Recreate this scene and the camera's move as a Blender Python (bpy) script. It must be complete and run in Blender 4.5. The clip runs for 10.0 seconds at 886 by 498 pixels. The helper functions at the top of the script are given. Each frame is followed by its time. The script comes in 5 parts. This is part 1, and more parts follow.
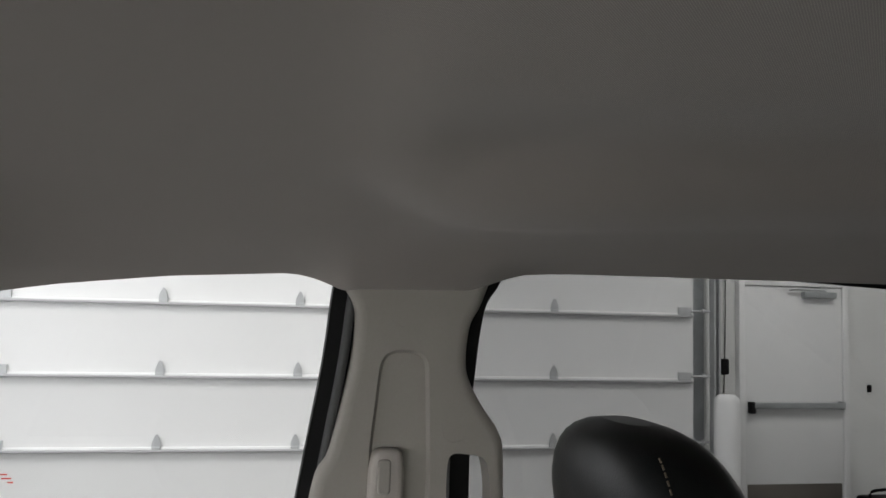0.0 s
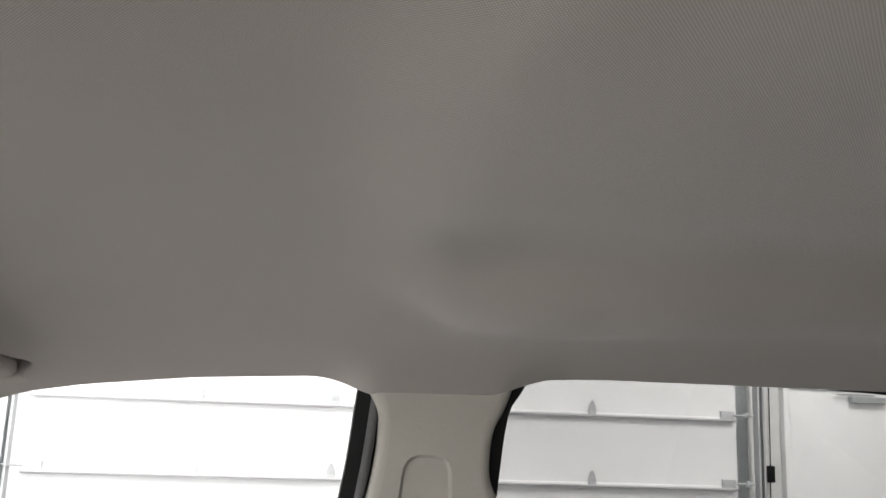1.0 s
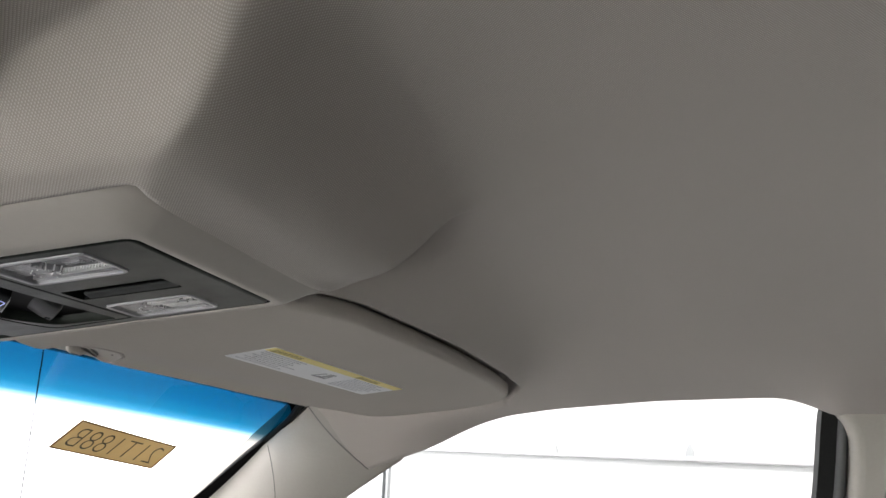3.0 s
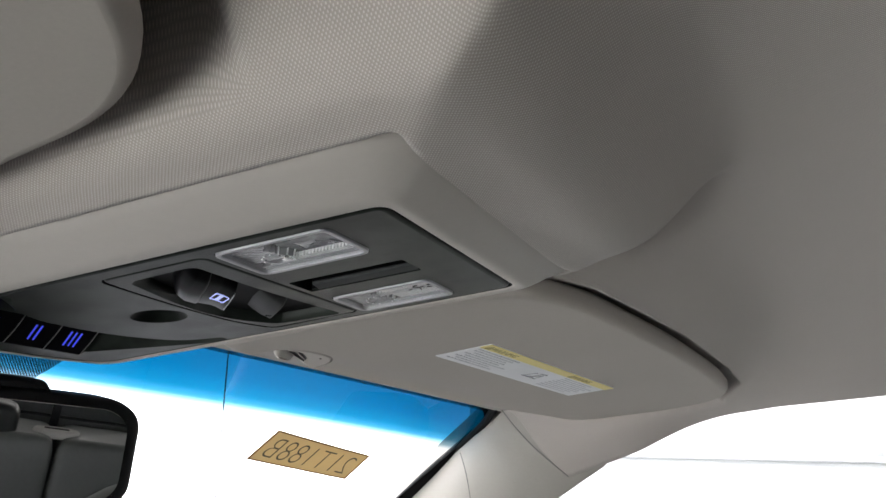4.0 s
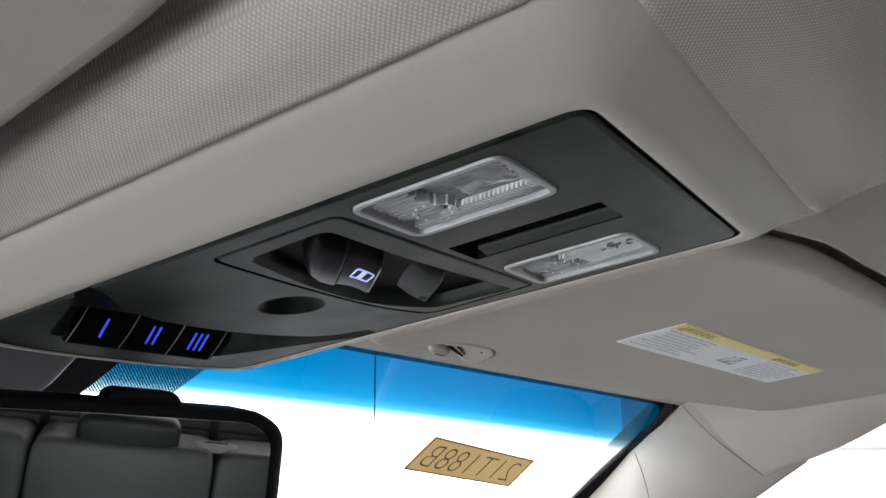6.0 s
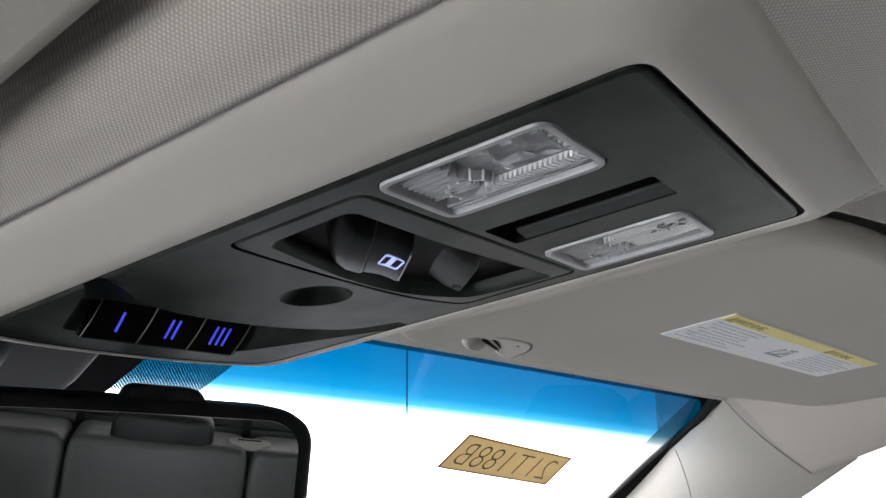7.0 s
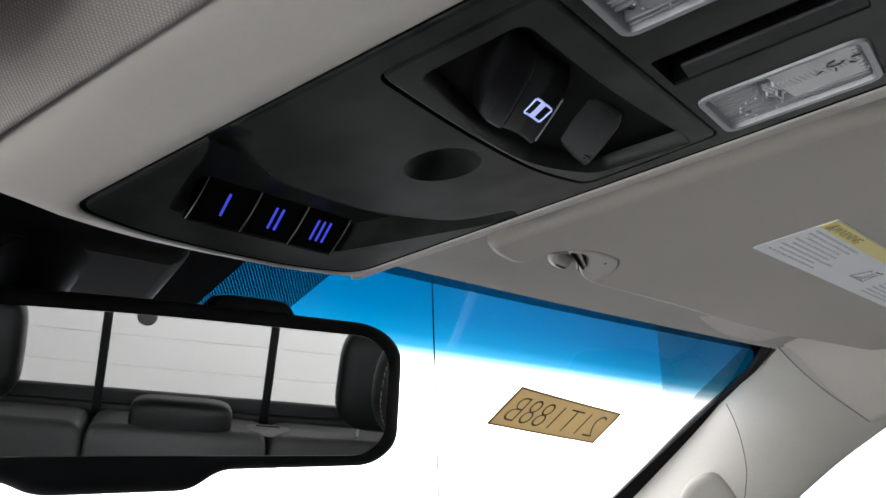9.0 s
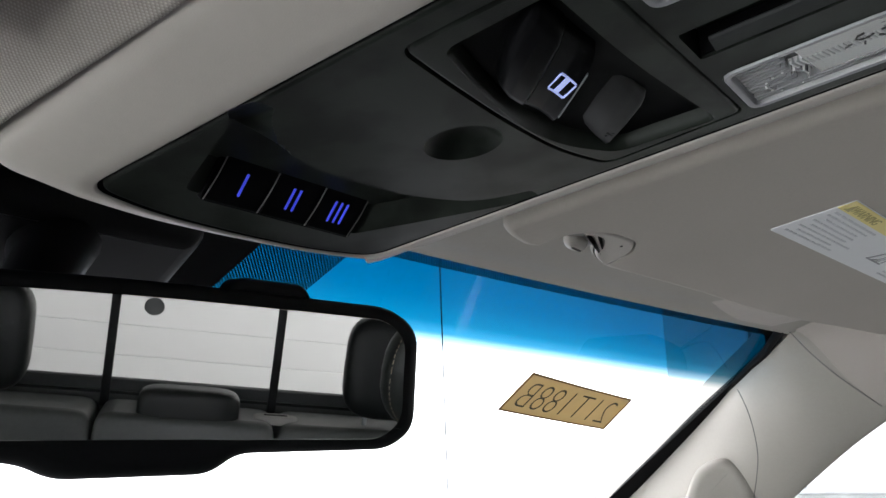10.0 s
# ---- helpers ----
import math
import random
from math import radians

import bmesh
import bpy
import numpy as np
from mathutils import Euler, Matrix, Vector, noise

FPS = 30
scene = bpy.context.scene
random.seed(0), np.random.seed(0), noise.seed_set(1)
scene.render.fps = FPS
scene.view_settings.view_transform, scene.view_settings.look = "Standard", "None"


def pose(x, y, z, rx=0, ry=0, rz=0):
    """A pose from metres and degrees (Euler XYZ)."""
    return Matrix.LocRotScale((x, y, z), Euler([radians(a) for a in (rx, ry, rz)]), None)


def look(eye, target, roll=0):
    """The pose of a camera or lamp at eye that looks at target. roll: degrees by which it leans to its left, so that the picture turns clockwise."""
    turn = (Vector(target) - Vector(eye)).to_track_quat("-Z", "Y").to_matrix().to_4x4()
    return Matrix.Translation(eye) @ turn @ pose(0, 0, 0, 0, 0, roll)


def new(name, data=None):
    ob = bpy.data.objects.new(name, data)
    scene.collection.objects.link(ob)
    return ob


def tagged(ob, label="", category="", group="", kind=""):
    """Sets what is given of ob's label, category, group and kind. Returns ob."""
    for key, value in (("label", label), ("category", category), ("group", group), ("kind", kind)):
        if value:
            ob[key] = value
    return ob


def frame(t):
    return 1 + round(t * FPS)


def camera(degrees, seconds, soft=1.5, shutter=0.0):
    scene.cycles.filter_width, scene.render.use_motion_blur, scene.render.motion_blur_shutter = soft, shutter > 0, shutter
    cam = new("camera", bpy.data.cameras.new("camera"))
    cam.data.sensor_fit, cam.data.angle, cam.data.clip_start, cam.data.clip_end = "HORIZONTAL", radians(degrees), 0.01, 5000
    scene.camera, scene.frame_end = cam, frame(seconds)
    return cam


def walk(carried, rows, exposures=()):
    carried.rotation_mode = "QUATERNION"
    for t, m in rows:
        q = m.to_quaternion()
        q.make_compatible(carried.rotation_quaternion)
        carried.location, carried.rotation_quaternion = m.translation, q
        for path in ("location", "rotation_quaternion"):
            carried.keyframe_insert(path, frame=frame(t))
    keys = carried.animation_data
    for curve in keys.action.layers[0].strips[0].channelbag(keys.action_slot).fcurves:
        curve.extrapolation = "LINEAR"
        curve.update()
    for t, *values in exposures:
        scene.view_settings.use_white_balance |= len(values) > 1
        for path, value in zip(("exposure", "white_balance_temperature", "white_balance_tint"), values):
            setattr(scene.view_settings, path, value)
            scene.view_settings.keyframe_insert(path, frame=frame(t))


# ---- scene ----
cam = camera(54.4, 10.0)
PATH = [
    (0, (-0.074, -0.265, 1.759), (0.307, 1.691, 1.924), 1.3),
    (0.5, (-0.05, -0.285, 1.763), (0.253, 1.665, 2.09), 1.8),
    (1, (-0.062, -0.281, 1.764), (0.221, 1.66, 2.152), 2.1),
    (1.5, (-0.091, -0.291, 1.755), (0.143, 1.65, 2.175), 2.1),
    (2, (-0.136, -0.302, 1.739), (-0.108, 1.648, 2.183), 2.7),
    (2.5, (-0.165, -0.314, 1.729), (-0.387, 1.618, 2.198), 3.0),
    (3, (-0.192, -0.319, 1.72), (-0.645, 1.567, 2.208), 2.5),
    (4.5, (-0.281, -0.244, 1.719), (-1.15, 1.49, 2.207), 0.9),
    (5, (-0.297, -0.228, 1.724), (-1.237, 1.467, 2.219), -0.1),
    (5.5, (-0.303, -0.219, 1.723), (-1.298, 1.444, 2.219), -0.4),
    (7, (-0.318, -0.192, 1.725), (-1.423, 1.404, 2.207), -0.5),
    (7.5, (-0.331, -0.191, 1.714), (-1.433, 1.404, 2.207), -0.9),
    (8, (-0.34, -0.194, 1.706), (-1.433, 1.405, 2.206), -1.2),
    (8.5, (-0.352, -0.193, 1.698), (-1.448, 1.407, 2.187), -1.5),
    (9, (-0.368, -0.192, 1.693), (-1.471, 1.407, 2.166), -1.9),
    (9.5, (-0.372, -0.192, 1.692), (-1.482, 1.407, 2.151), -2.1),
    (10, (-0.374, -0.192, 1.691), (-1.49, 1.406, 2.141), -2.1),
]
walk(cam, [(t, look(eye, target, roll)) for t, eye, target, roll in PATH],
     [(0, -0.98, 6500, 10), (0.5, -0.40, 6600, 10), (1.0, 0.14, 6600, 11), (2.0, 0.14, 6600, 11), (3.0, 0.14, 6520, 10), (4.5, 0.46, 6260, 9), (5.5, 0.48, 6240, 9), (7.5, 0.48, 6200, 9), (10.0, 0.12, 6220, 8)])

# ---- light ----
world = bpy.data.worlds.new("world")
scene.world = world
world.use_nodes = True
wn = world.node_tree
sky = wn.nodes.new("ShaderNodeTexSky")
sky.sky_type, sky.sun_disc = "NISHITA", False
sky.sun_elevation, sky.sun_rotation = radians(35), radians(270)
wn.nodes["Background"].inputs[1].default_value = 0.1
wn.links.new(sky.outputs[0], wn.nodes["Background"].inputs[0])


def area_lamp(name, m, sx, sy, watts, colour=(1, 1, 1)):
    data = bpy.data.lights.new(name, "AREA")
    data.shape, data.size, data.size_y, data.energy, data.color = "RECTANGLE", sx, sy, watts, colour
    ob = new(name, data)
    ob.matrix_world = m
    return ob


# Unseen ceiling lamps, added to light the garage; watts tuned spot by spot.
LAMP_WATTS = {(-1.6, 0.9): 25, (-1.6, 4.6): 95, (1.2, 0.9): 8, (1.2, 4.6): 100, (4.2, 0.9): 18, (4.2, 4.6): 190}
LAMP_SPOTS = list(LAMP_WATTS)
for lx, ly in LAMP_SPOTS:
    area_lamp("added_tube_light", look((lx, ly, 3.98), (lx, ly, 0)), 0.25, 1.2, LAMP_WATTS[lx, ly], (1.0, 0.955, 0.95))


# ---- materials ----
def shader(name, colour, rough=0.5, metal=0.0, spec=0.5, scale=40.0, vary=0.06, bump=0.0, bump_scale=400.0, weave=0.0, weave_scale=6400.0,
           stain_sheen=0.0, stain_sheen_scale=6.0, sheen=0.0, coat=0.0):
    m = bpy.data.materials.new(name)
    m.use_nodes = True
    nt = m.node_tree
    n, l = nt.nodes, nt.links
    b = n["Principled BSDF"]
    b.inputs["Roughness"].default_value, b.inputs["Metallic"].default_value = rough, metal
    b.inputs["Specular IOR Level"].default_value = spec
    b.inputs["Sheen Weight"].default_value, b.inputs["Coat Weight"].default_value = sheen, coat
    tc = n.new("ShaderNodeTexCoord")
    fine = n.new("ShaderNodeTexNoise")
    fine.inputs["Scale"].default_value, fine.inputs["Detail"].default_value = scale, 4
    l.new(tc.outputs["Object"], fine.inputs["Vector"])
    coarse = n.new("ShaderNodeTexNoise")
    coarse.inputs["Scale"].default_value, coarse.inputs["Detail"].default_value = stain_sheen_scale, 3
    l.new(tc.outputs["Object"], coarse.inputs["Vector"])
    mix = n.new("ShaderNodeMix")
    mix.data_type = "RGBA"
    lo, hi = [c * (1 - vary) for c in colour], [min(1, c * (1 + vary)) for c in colour]
    mix.inputs["A"].default_value, mix.inputs["B"].default_value = (*lo, 1), (*hi, 1)
    l.new(fine.outputs["Fac"], mix.inputs["Factor"])
    mix2 = n.new("ShaderNodeMix")
    mix2.data_type, mix2.blend_type = "RGBA", "MULTIPLY"
    ramp = n.new("ShaderNodeMapRange")
    ramp.inputs["From Min"].default_value, ramp.inputs["From Max"].default_value = (0.44, 0.60) if stain_sheen > 0.5 else (0.35, 0.7)
    ramp.inputs["To Min"].default_value, ramp.inputs["To Max"].default_value = 1.0, 1.0 - stain_sheen
    l.new(coarse.outputs["Fac"], ramp.inputs["Value"])
    l.new(ramp.outputs["Result"], mix2.inputs["B"])
    l.new(mix.outputs["Result"], mix2.inputs["A"])
    mix2.inputs["Factor"].default_value = 1.0
    l.new(mix2.outputs["Result"], b.inputs["Base Color"])
    rr = n.new("ShaderNodeMapRange")
    rr.inputs["To Min"].default_value, rr.inputs["To Max"].default_value = max(0.02, rough - 0.06), min(1, rough + 0.06)
    l.new(coarse.outputs["Fac"], rr.inputs["Value"])
    l.new(rr.outputs["Result"], b.inputs["Roughness"])
    height = None
    if bump:
        grain = n.new("ShaderNodeTexNoise")
        grain.inputs["Scale"].default_value, grain.inputs["Detail"].default_value = bump_scale, 2
        l.new(tc.outputs["Object"], grain.inputs["Vector"])
        height = grain.outputs["Fac"]
        strength = bump
    if weave:
        sep = n.new("ShaderNodeSeparateXYZ")
        cloth = n.new("ShaderNodeUVMap")
        cloth.uv_map = "cloth"
        wob = n.new("ShaderNodeTexNoise")
        wob.inputs["Scale"].default_value, wob.inputs["Detail"].default_value = 500.0, 2
        l.new(cloth.outputs[0], wob.inputs["Vector"])
        shift = n.new("ShaderNodeVectorMath")
        shift.operation = "MULTIPLY_ADD"
        shift.inputs[1].default_value = (0.0002, 0.0002, 0)
        l.new(wob.outputs["Color"], shift.inputs[0])
        l.new(cloth.outputs[0], shift.inputs[2])
        l.new(shift.outputs[0], sep.inputs[0])

        def wave(kx, ky):
            a = n.new("ShaderNodeMath")
            a.operation = "MULTIPLY"
            a.inputs[1].default_value = kx
            l.new(sep.outputs["X"], a.inputs[0])
            c = n.new("ShaderNodeMath")
            c.operation = "MULTIPLY_ADD"
            c.inputs[1].default_value = ky
            l.new(sep.outputs["Y"], c.inputs[0])
            l.new(a.outputs[0], c.inputs[2])
            s = n.new("ShaderNodeMath")
            s.operation = "SINE"
            l.new(c.outputs[0], s.inputs[0])
            return s.outputs[0]

        p = n.new("ShaderNodeMath")
        p.operation = "MULTIPLY"
        l.new(wave(weave_scale, 0.0), p.inputs[0])
        l.new(wave(0.0, weave_scale * 0.8), p.inputs[1])
        height, strength = p.outputs[0], weave
        tint = n.new("ShaderNodeMapRange")
        tint.inputs["From Min"].default_value = 0.0
        tint.inputs["To Min"].default_value, tint.inputs["To Max"].default_value = 0.88, 1.42
        l.new(p.outputs[0], tint.inputs["Value"])
        mix3 = n.new("ShaderNodeMix")
        mix3.data_type, mix3.blend_type = "RGBA", "MULTIPLY"
        mix3.inputs["Factor"].default_value = 1.0
        l.new(mix2.outputs["Result"], mix3.inputs["A"])
        l.new(tint.outputs["Result"], mix3.inputs["B"])
        l.new(mix3.outputs["Result"], b.inputs["Base Color"])
    if height is not None:
        bn = n.new("ShaderNodeBump")
        bn.inputs["Strength"].default_value, bn.inputs["Distance"].default_value = strength, 0.0006
        l.new(height, bn.inputs["Height"])
        l.new(bn.outputs["Normal"], b.inputs["Normal"])
    return m


def clear_glass(name, colour, gloss=0.06, edge=0.5):
    m = bpy.data.materials.new(name)
    m.use_nodes = True
    n, l = m.node_tree.nodes, m.node_tree.links
    n.remove(n["Principled BSDF"])
    t, g, mx, f, p, k = [n.new(kind) for kind in ("ShaderNodeBsdfTransparent", "ShaderNodeBsdfGlossy", "ShaderNodeMixShader", "ShaderNodeLayerWeight", "ShaderNodeMath", "ShaderNodeMath")]
    t.inputs[0].default_value = (*colour, 1)
    g.inputs["Roughness"].default_value = 0.01
    f.inputs["Blend"].default_value = 0.5
    p.operation, p.inputs[1].default_value = "POWER", 5.0
    k.operation, k.inputs[1].default_value, k.inputs[2].default_value = "MULTIPLY_ADD", edge, gloss * 0.5
    l.new(f.outputs["Facing"], p.inputs[0])
    l.new(p.outputs[0], k.inputs[0])
    l.new(k.outputs[0], mx.inputs[0])
    l.new(t.outputs[0], mx.inputs[1])
    l.new(g.outputs[0], mx.inputs[2])
    l.new(mx.outputs[0], n["Material Output"].inputs[0])
    return m, t


FABRIC = shader("headliner_fabric", (0.41, 0.368, 0.335), 0.9, scale=900, vary=0.06, weave=0.16, weave_scale=5400.0, stain_sheen=0.05, stain_sheen_scale=3, sheen=0.15)
VISOR = shader("visor_vinyl", (0.425, 0.388, 0.348), 0.75, scale=700, vary=0.05, bump=0.10, bump_scale=3200, stain_sheen=0.05)
BEIGE = shader("beige_plastic", (0.435, 0.40, 0.365), 0.52, scale=300, vary=0.03, bump=0.12, bump_scale=2500, stain_sheen=0.04)
# Same plastic as BEIGE, darkened to put the pillars' shade into the colour.
PILLAR = shader("beige_plastic_shaded", (0.36, 0.338, 0.305), 0.78, spec=0.15, scale=300, vary=0.04, bump=0.15, bump_scale=1600, stain_sheen=0.06)
# Colour patches stand for cloudy sheen on the satin panel, and for dust.
CHARCOAL = shader("charcoal_plastic", (0.0165, 0.0195, 0.0165), 0.34, spec=0.09, scale=60, vary=0.35, bump=0.08, bump_scale=2600, stain_sheen=0.6, stain_sheen_scale=45)
BLACK = shader("black_plastic", (0.0045, 0.0045, 0.005), 0.45, spec=0.02, scale=200, vary=0.2, bump=0.05, bump_scale=1500)
SATIN = shader("satin_black", (0.008, 0.008, 0.009), 0.5, spec=0.12, scale=200, vary=0.2, bump=0.1, bump_scale=1500)
RUBBER = shader("rubber_seal", (0.006, 0.006, 0.006), 0.7, spec=0.15, scale=200, vary=0.3, bump=0.1, bump_scale=900)
GREYSEAL = shader("grey_seal", (0.07, 0.07, 0.07), 0.6, scale=200, vary=0.2)
LEATHER = shader("black_leather", (0.006, 0.007, 0.007), 0.42, spec=0.25, scale=120, vary=0.25, bump=0.35, bump_scale=700)
SEATGREY = shader("grey_leather", (0.036, 0.039, 0.037), 0.45, scale=120, vary=0.2, bump=0.3, bump_scale=700)
FRITBLACK = shader("black_ceramic", (0.0025, 0.0025, 0.003), 0.8, spec=0.05)
STRUT = shader("grey_strut_paint", (0.44, 0.44, 0.45), 0.5, scale=30, vary=0.05)
PAPER = shader("label_paper", (0.78, 0.78, 0.80), 0.55, scale=200, vary=0.02)
YELLOW = shader("label_yellow", (0.80, 0.68, 0.26), 0.55, scale=200, vary=0.03)
GREYINK = shader("pale_ink", (0.60, 0.60, 0.63), 0.6)
PICTO = shader("grey_print", (0.36, 0.36, 0.38), 0.6)
OLIVE = shader("olive_print", (0.40, 0.34, 0.13), 0.6)
FROST = shader("frosted_clear_plastic", (0.25, 0.245, 0.265), 0.3, spec=0.6, scale=300, vary=0.1, bump=0.1, bump_scale=900)
REFLECT = shader("grey_reflector", (0.46, 0.45, 0.48), 0.20, metal=0.6, spec=0.7, scale=300, vary=0.2)
LEDGE = shader("dark_grey_plastic", (0.040, 0.042, 0.043), 0.55, spec=0.1, scale=200, vary=0.2, bump=0.1, bump_scale=1800)
PADWHITE = shader("white_bulb_and_reflection", (0.82, 0.82, 0.81), 0.35)
MARKRED = shader("red_marker", (0.65, 0.12, 0.10), 0.6)
THREAD = shader("tan_thread", (0.10, 0.08, 0.055), 0.8)
GUIDE = shader("grey_guide_plastic", (0.20, 0.19, 0.18), 0.6, scale=200, vary=0.1)
CRYSTAL = shader("crystal_clear_plastic", (0.40, 0.395, 0.42), 0.12, metal=0.3, spec=0.8, scale=300, vary=0.1)
WELL = shader("grey_lamp_well", (0.09, 0.09, 0.095), 0.4, scale=300, vary=0.4)
# Strong patches paint the sparkle of the lamp block into its colour.
BLOCK = shader("grey_frosted_plastic", (0.25, 0.245, 0.265), 0.25, spec=0.6, scale=500, vary=0.5, bump=0.5, bump_scale=500, stain_sheen=0.45, stain_sheen_scale=140)
GLOSS = shader("satin_black_switch", (0.004, 0.004, 0.0045), 0.36, spec=0.022, scale=200, vary=0.2, bump=0.04, bump_scale=1500)
PADDLE = shader("dark_grey_switch", (0.030, 0.030, 0.031), 0.4, spec=0.1, scale=200, vary=0.2, bump=0.06, bump_scale=1800)
TAN = shader("tan_paper", (0.74, 0.60, 0.35), 0.7, scale=60, vary=0.08, stain_sheen=0.12, stain_sheen_scale=20)
tn, tl = TAN.node_tree.nodes, TAN.node_tree.links
tt, tm = tn.new("ShaderNodeBsdfTranslucent"), tn.new("ShaderNodeMixShader")
tt.inputs[0].default_value, tm.inputs[0].default_value = (0.60, 0.49, 0.28, 1), 0.42
tl.new(tn["Principled BSDF"].outputs[0], tm.inputs[1])
tl.new(tt.outputs[0], tm.inputs[2])
tl.new(tm.outputs[0], tn["Material Output"].inputs[0])
BROWN = shader("brown_edge", (0.20, 0.11, 0.05), 0.7, scale=60, vary=0.1)
MARKER = shader("marker_ink", (0.05, 0.05, 0.035), 0.6)
# Near-white colour carries the glints of the clear lamp prisms.
GLINT = shader("painted_prism_glint", (0.80, 0.80, 0.81), 0.15, spec=0.9, scale=300, vary=0.05)
WHITE = shader("white_door_paint", (0.80, 0.80, 0.80), 0.5, scale=30, vary=0.02, bump=0.05, bump_scale=60, stain_sheen=0.03, stain_sheen_scale=0.8)
WALLW = shader("white_wall_paint", (0.78, 0.78, 0.77), 0.7, scale=20, vary=0.03, bump=0.1, bump_scale=40, stain_sheen=0.04, stain_sheen_scale=0.7)
HINGEZINC = shader("zinc_plate", (0.50, 0.51, 0.52), 0.45, metal=0.3, scale=40, vary=0.12, stain_sheen=0.1)
STEEL = shader("galvanised_steel", (0.42, 0.44, 0.45), 0.4, metal=0.8, scale=40, vary=0.15, stain_sheen=0.15)
KICK = shader("kick_plate", (0.22, 0.20, 0.18), 0.4, metal=0.6, scale=30, vary=0.2)
CONCRETE = shader("garage_concrete", (0.15, 0.15, 0.145), 0.6, scale=8, vary=0.12, bump=0.2, bump_scale=60, stain_sheen=0.2, stain_sheen_scale=0.6)
PAINT = shader("silver_truck_paint", (0.35, 0.36, 0.38), 0.3, metal=0.5, coat=0.6, scale=200, vary=0.05)
CARPET = shader("grey_carpet", (0.12, 0.12, 0.12), 0.95, scale=300, vary=0.3, bump=0.5, bump_scale=500)
DASH = shader("dark_grey_dash_vinyl", (0.08, 0.08, 0.08), 0.6, scale=300, vary=0.1, bump=0.3, bump_scale=900)
DARKWALL = shader("unseen_dark_wall", (0.07, 0.07, 0.072), 0.7, scale=15, vary=0.15, bump=0.2, bump_scale=40, stain_sheen=0.2, stain_sheen_scale=0.8)
CEILW = shader("ceiling_panel_paint", (0.75, 0.75, 0.75), 0.7, scale=10, vary=0.03, stain_sheen=0.05, stain_sheen_scale=0.5)
SIDEGLASS, _ = clear_glass("side_glass", (0.93, 0.95, 0.94))
REARGLASS, _ = clear_glass("rear_glass", (0.84, 0.84, 0.825), 0.02)
CLEARLENS, _ = clear_glass("clear_lens_sheet", (0.95, 0.95, 0.95), 0.0, 0.12)
TINTGLASS, _ = clear_glass("privacy_glass", (0.58, 0.592, 0.585))

# Windscreen glass: clear, with a blue shade band that fades out downwards.
SCREEN, screen_t = clear_glass("windscreen_glass", (0.95, 0.97, 0.97), 0.035)
sn, sl = SCREEN.node_tree.nodes, SCREEN.node_tree.links
uvn = sn.new("ShaderNodeUVMap")
uvn.uv_map = "band"
sepn = sn.new("ShaderNodeSeparateXYZ")
sl.new(uvn.outputs[0], sepn.inputs[0])
rampn = sn.new("ShaderNodeValToRGB")
cr = rampn.color_ramp
cr.elements[0].position, cr.elements[0].color = 0.0, (0.0, 0.023, 0.060, 1)
cr.elements[1].position, cr.elements[1].color = 0.101, (0.95, 0.97, 0.97, 1)
for pos, col in ((0.042, (0.0, 0.034, 0.082, 1)), (0.066, (0.001, 0.053, 0.108, 1)), (0.079, (0.014, 0.10, 0.17, 1)), (0.090, (0.22, 0.35, 0.42, 1))):
    e = cr.elements.new(pos)
    e.color = col
sl.new(sepn.outputs["Y"], rampn.inputs[0])
sl.new(rampn.outputs[0], screen_t.inputs[0])


def glow(name, colour, strength):
    m = bpy.data.materials.new(name)
    m.use_nodes = True
    b = m.node_tree.nodes["Principled BSDF"]
    b.inputs["Base Color"].default_value = (*colour, 1)
    b.inputs["Emission Color"].default_value, b.inputs["Emission Strength"].default_value = (*colour, 1), strength
    return m


BLUELIT = glow("blue_backlight", (0.07, 0.09, 0.85), 0.42)
WHITELIT = glow("white_backlight", (0.50, 0.56, 1.0), 0.42)
DAYLIGHT = glow("overcast_daylight", (0.99, 0.965, 1.0), 4.0)
# Fill glow added on the driver's side; nothing is known to shine there.
SIDELIGHT = glow("added_side_glow", (0.99, 0.97, 0.95), 7.5)
TUBE = glow("tube_diffuser", (1.0, 0.98, 0.95), 5.0)

MIRROR = bpy.data.materials.new("mirror_glass")
MIRROR.use_nodes = True
mb = MIRROR.node_tree.nodes["Principled BSDF"]
mb.inputs["Base Color"].default_value, mb.inputs["Metallic"].default_value, mb.inputs["Roughness"].default_value = (0.84, 0.845, 0.825, 1), 1.0, 0.01

LENS = bpy.data.materials.new("clear_lens")
LENS.use_nodes = True
ln, ll = LENS.node_tree.nodes, LENS.node_tree.links
lb = ln["Principled BSDF"]
lb.inputs["Base Color"].default_value, lb.inputs["Roughness"].default_value = (0.93, 0.92, 0.98, 1), 0.03
lb.inputs["Transmission Weight"].default_value, lb.inputs["IOR"].default_value = 1.0, 1.22

# Black dots fired onto the glass; between them the sheet is clear.
FRIT = bpy.data.materials.new("frit_dots")
FRIT.use_nodes = True
fn, fl = FRIT.node_tree.nodes, FRIT.node_tree.links
fb = fn["Principled BSDF"]
fb.inputs["Base Color"].default_value, fb.inputs["Roughness"].default_value = (0.002, 0.002, 0.003, 1), 0.8
fb.inputs["Specular IOR Level"].default_value = 0.03
ft, fm, fu, fs = fn.new("ShaderNodeBsdfTransparent"), fn.new("ShaderNodeMixShader"), fn.new("ShaderNodeUVMap"), fn.new("ShaderNodeSeparateXYZ")
fu.uv_map = "band"
fl.new(fu.outputs[0], fs.inputs[0])


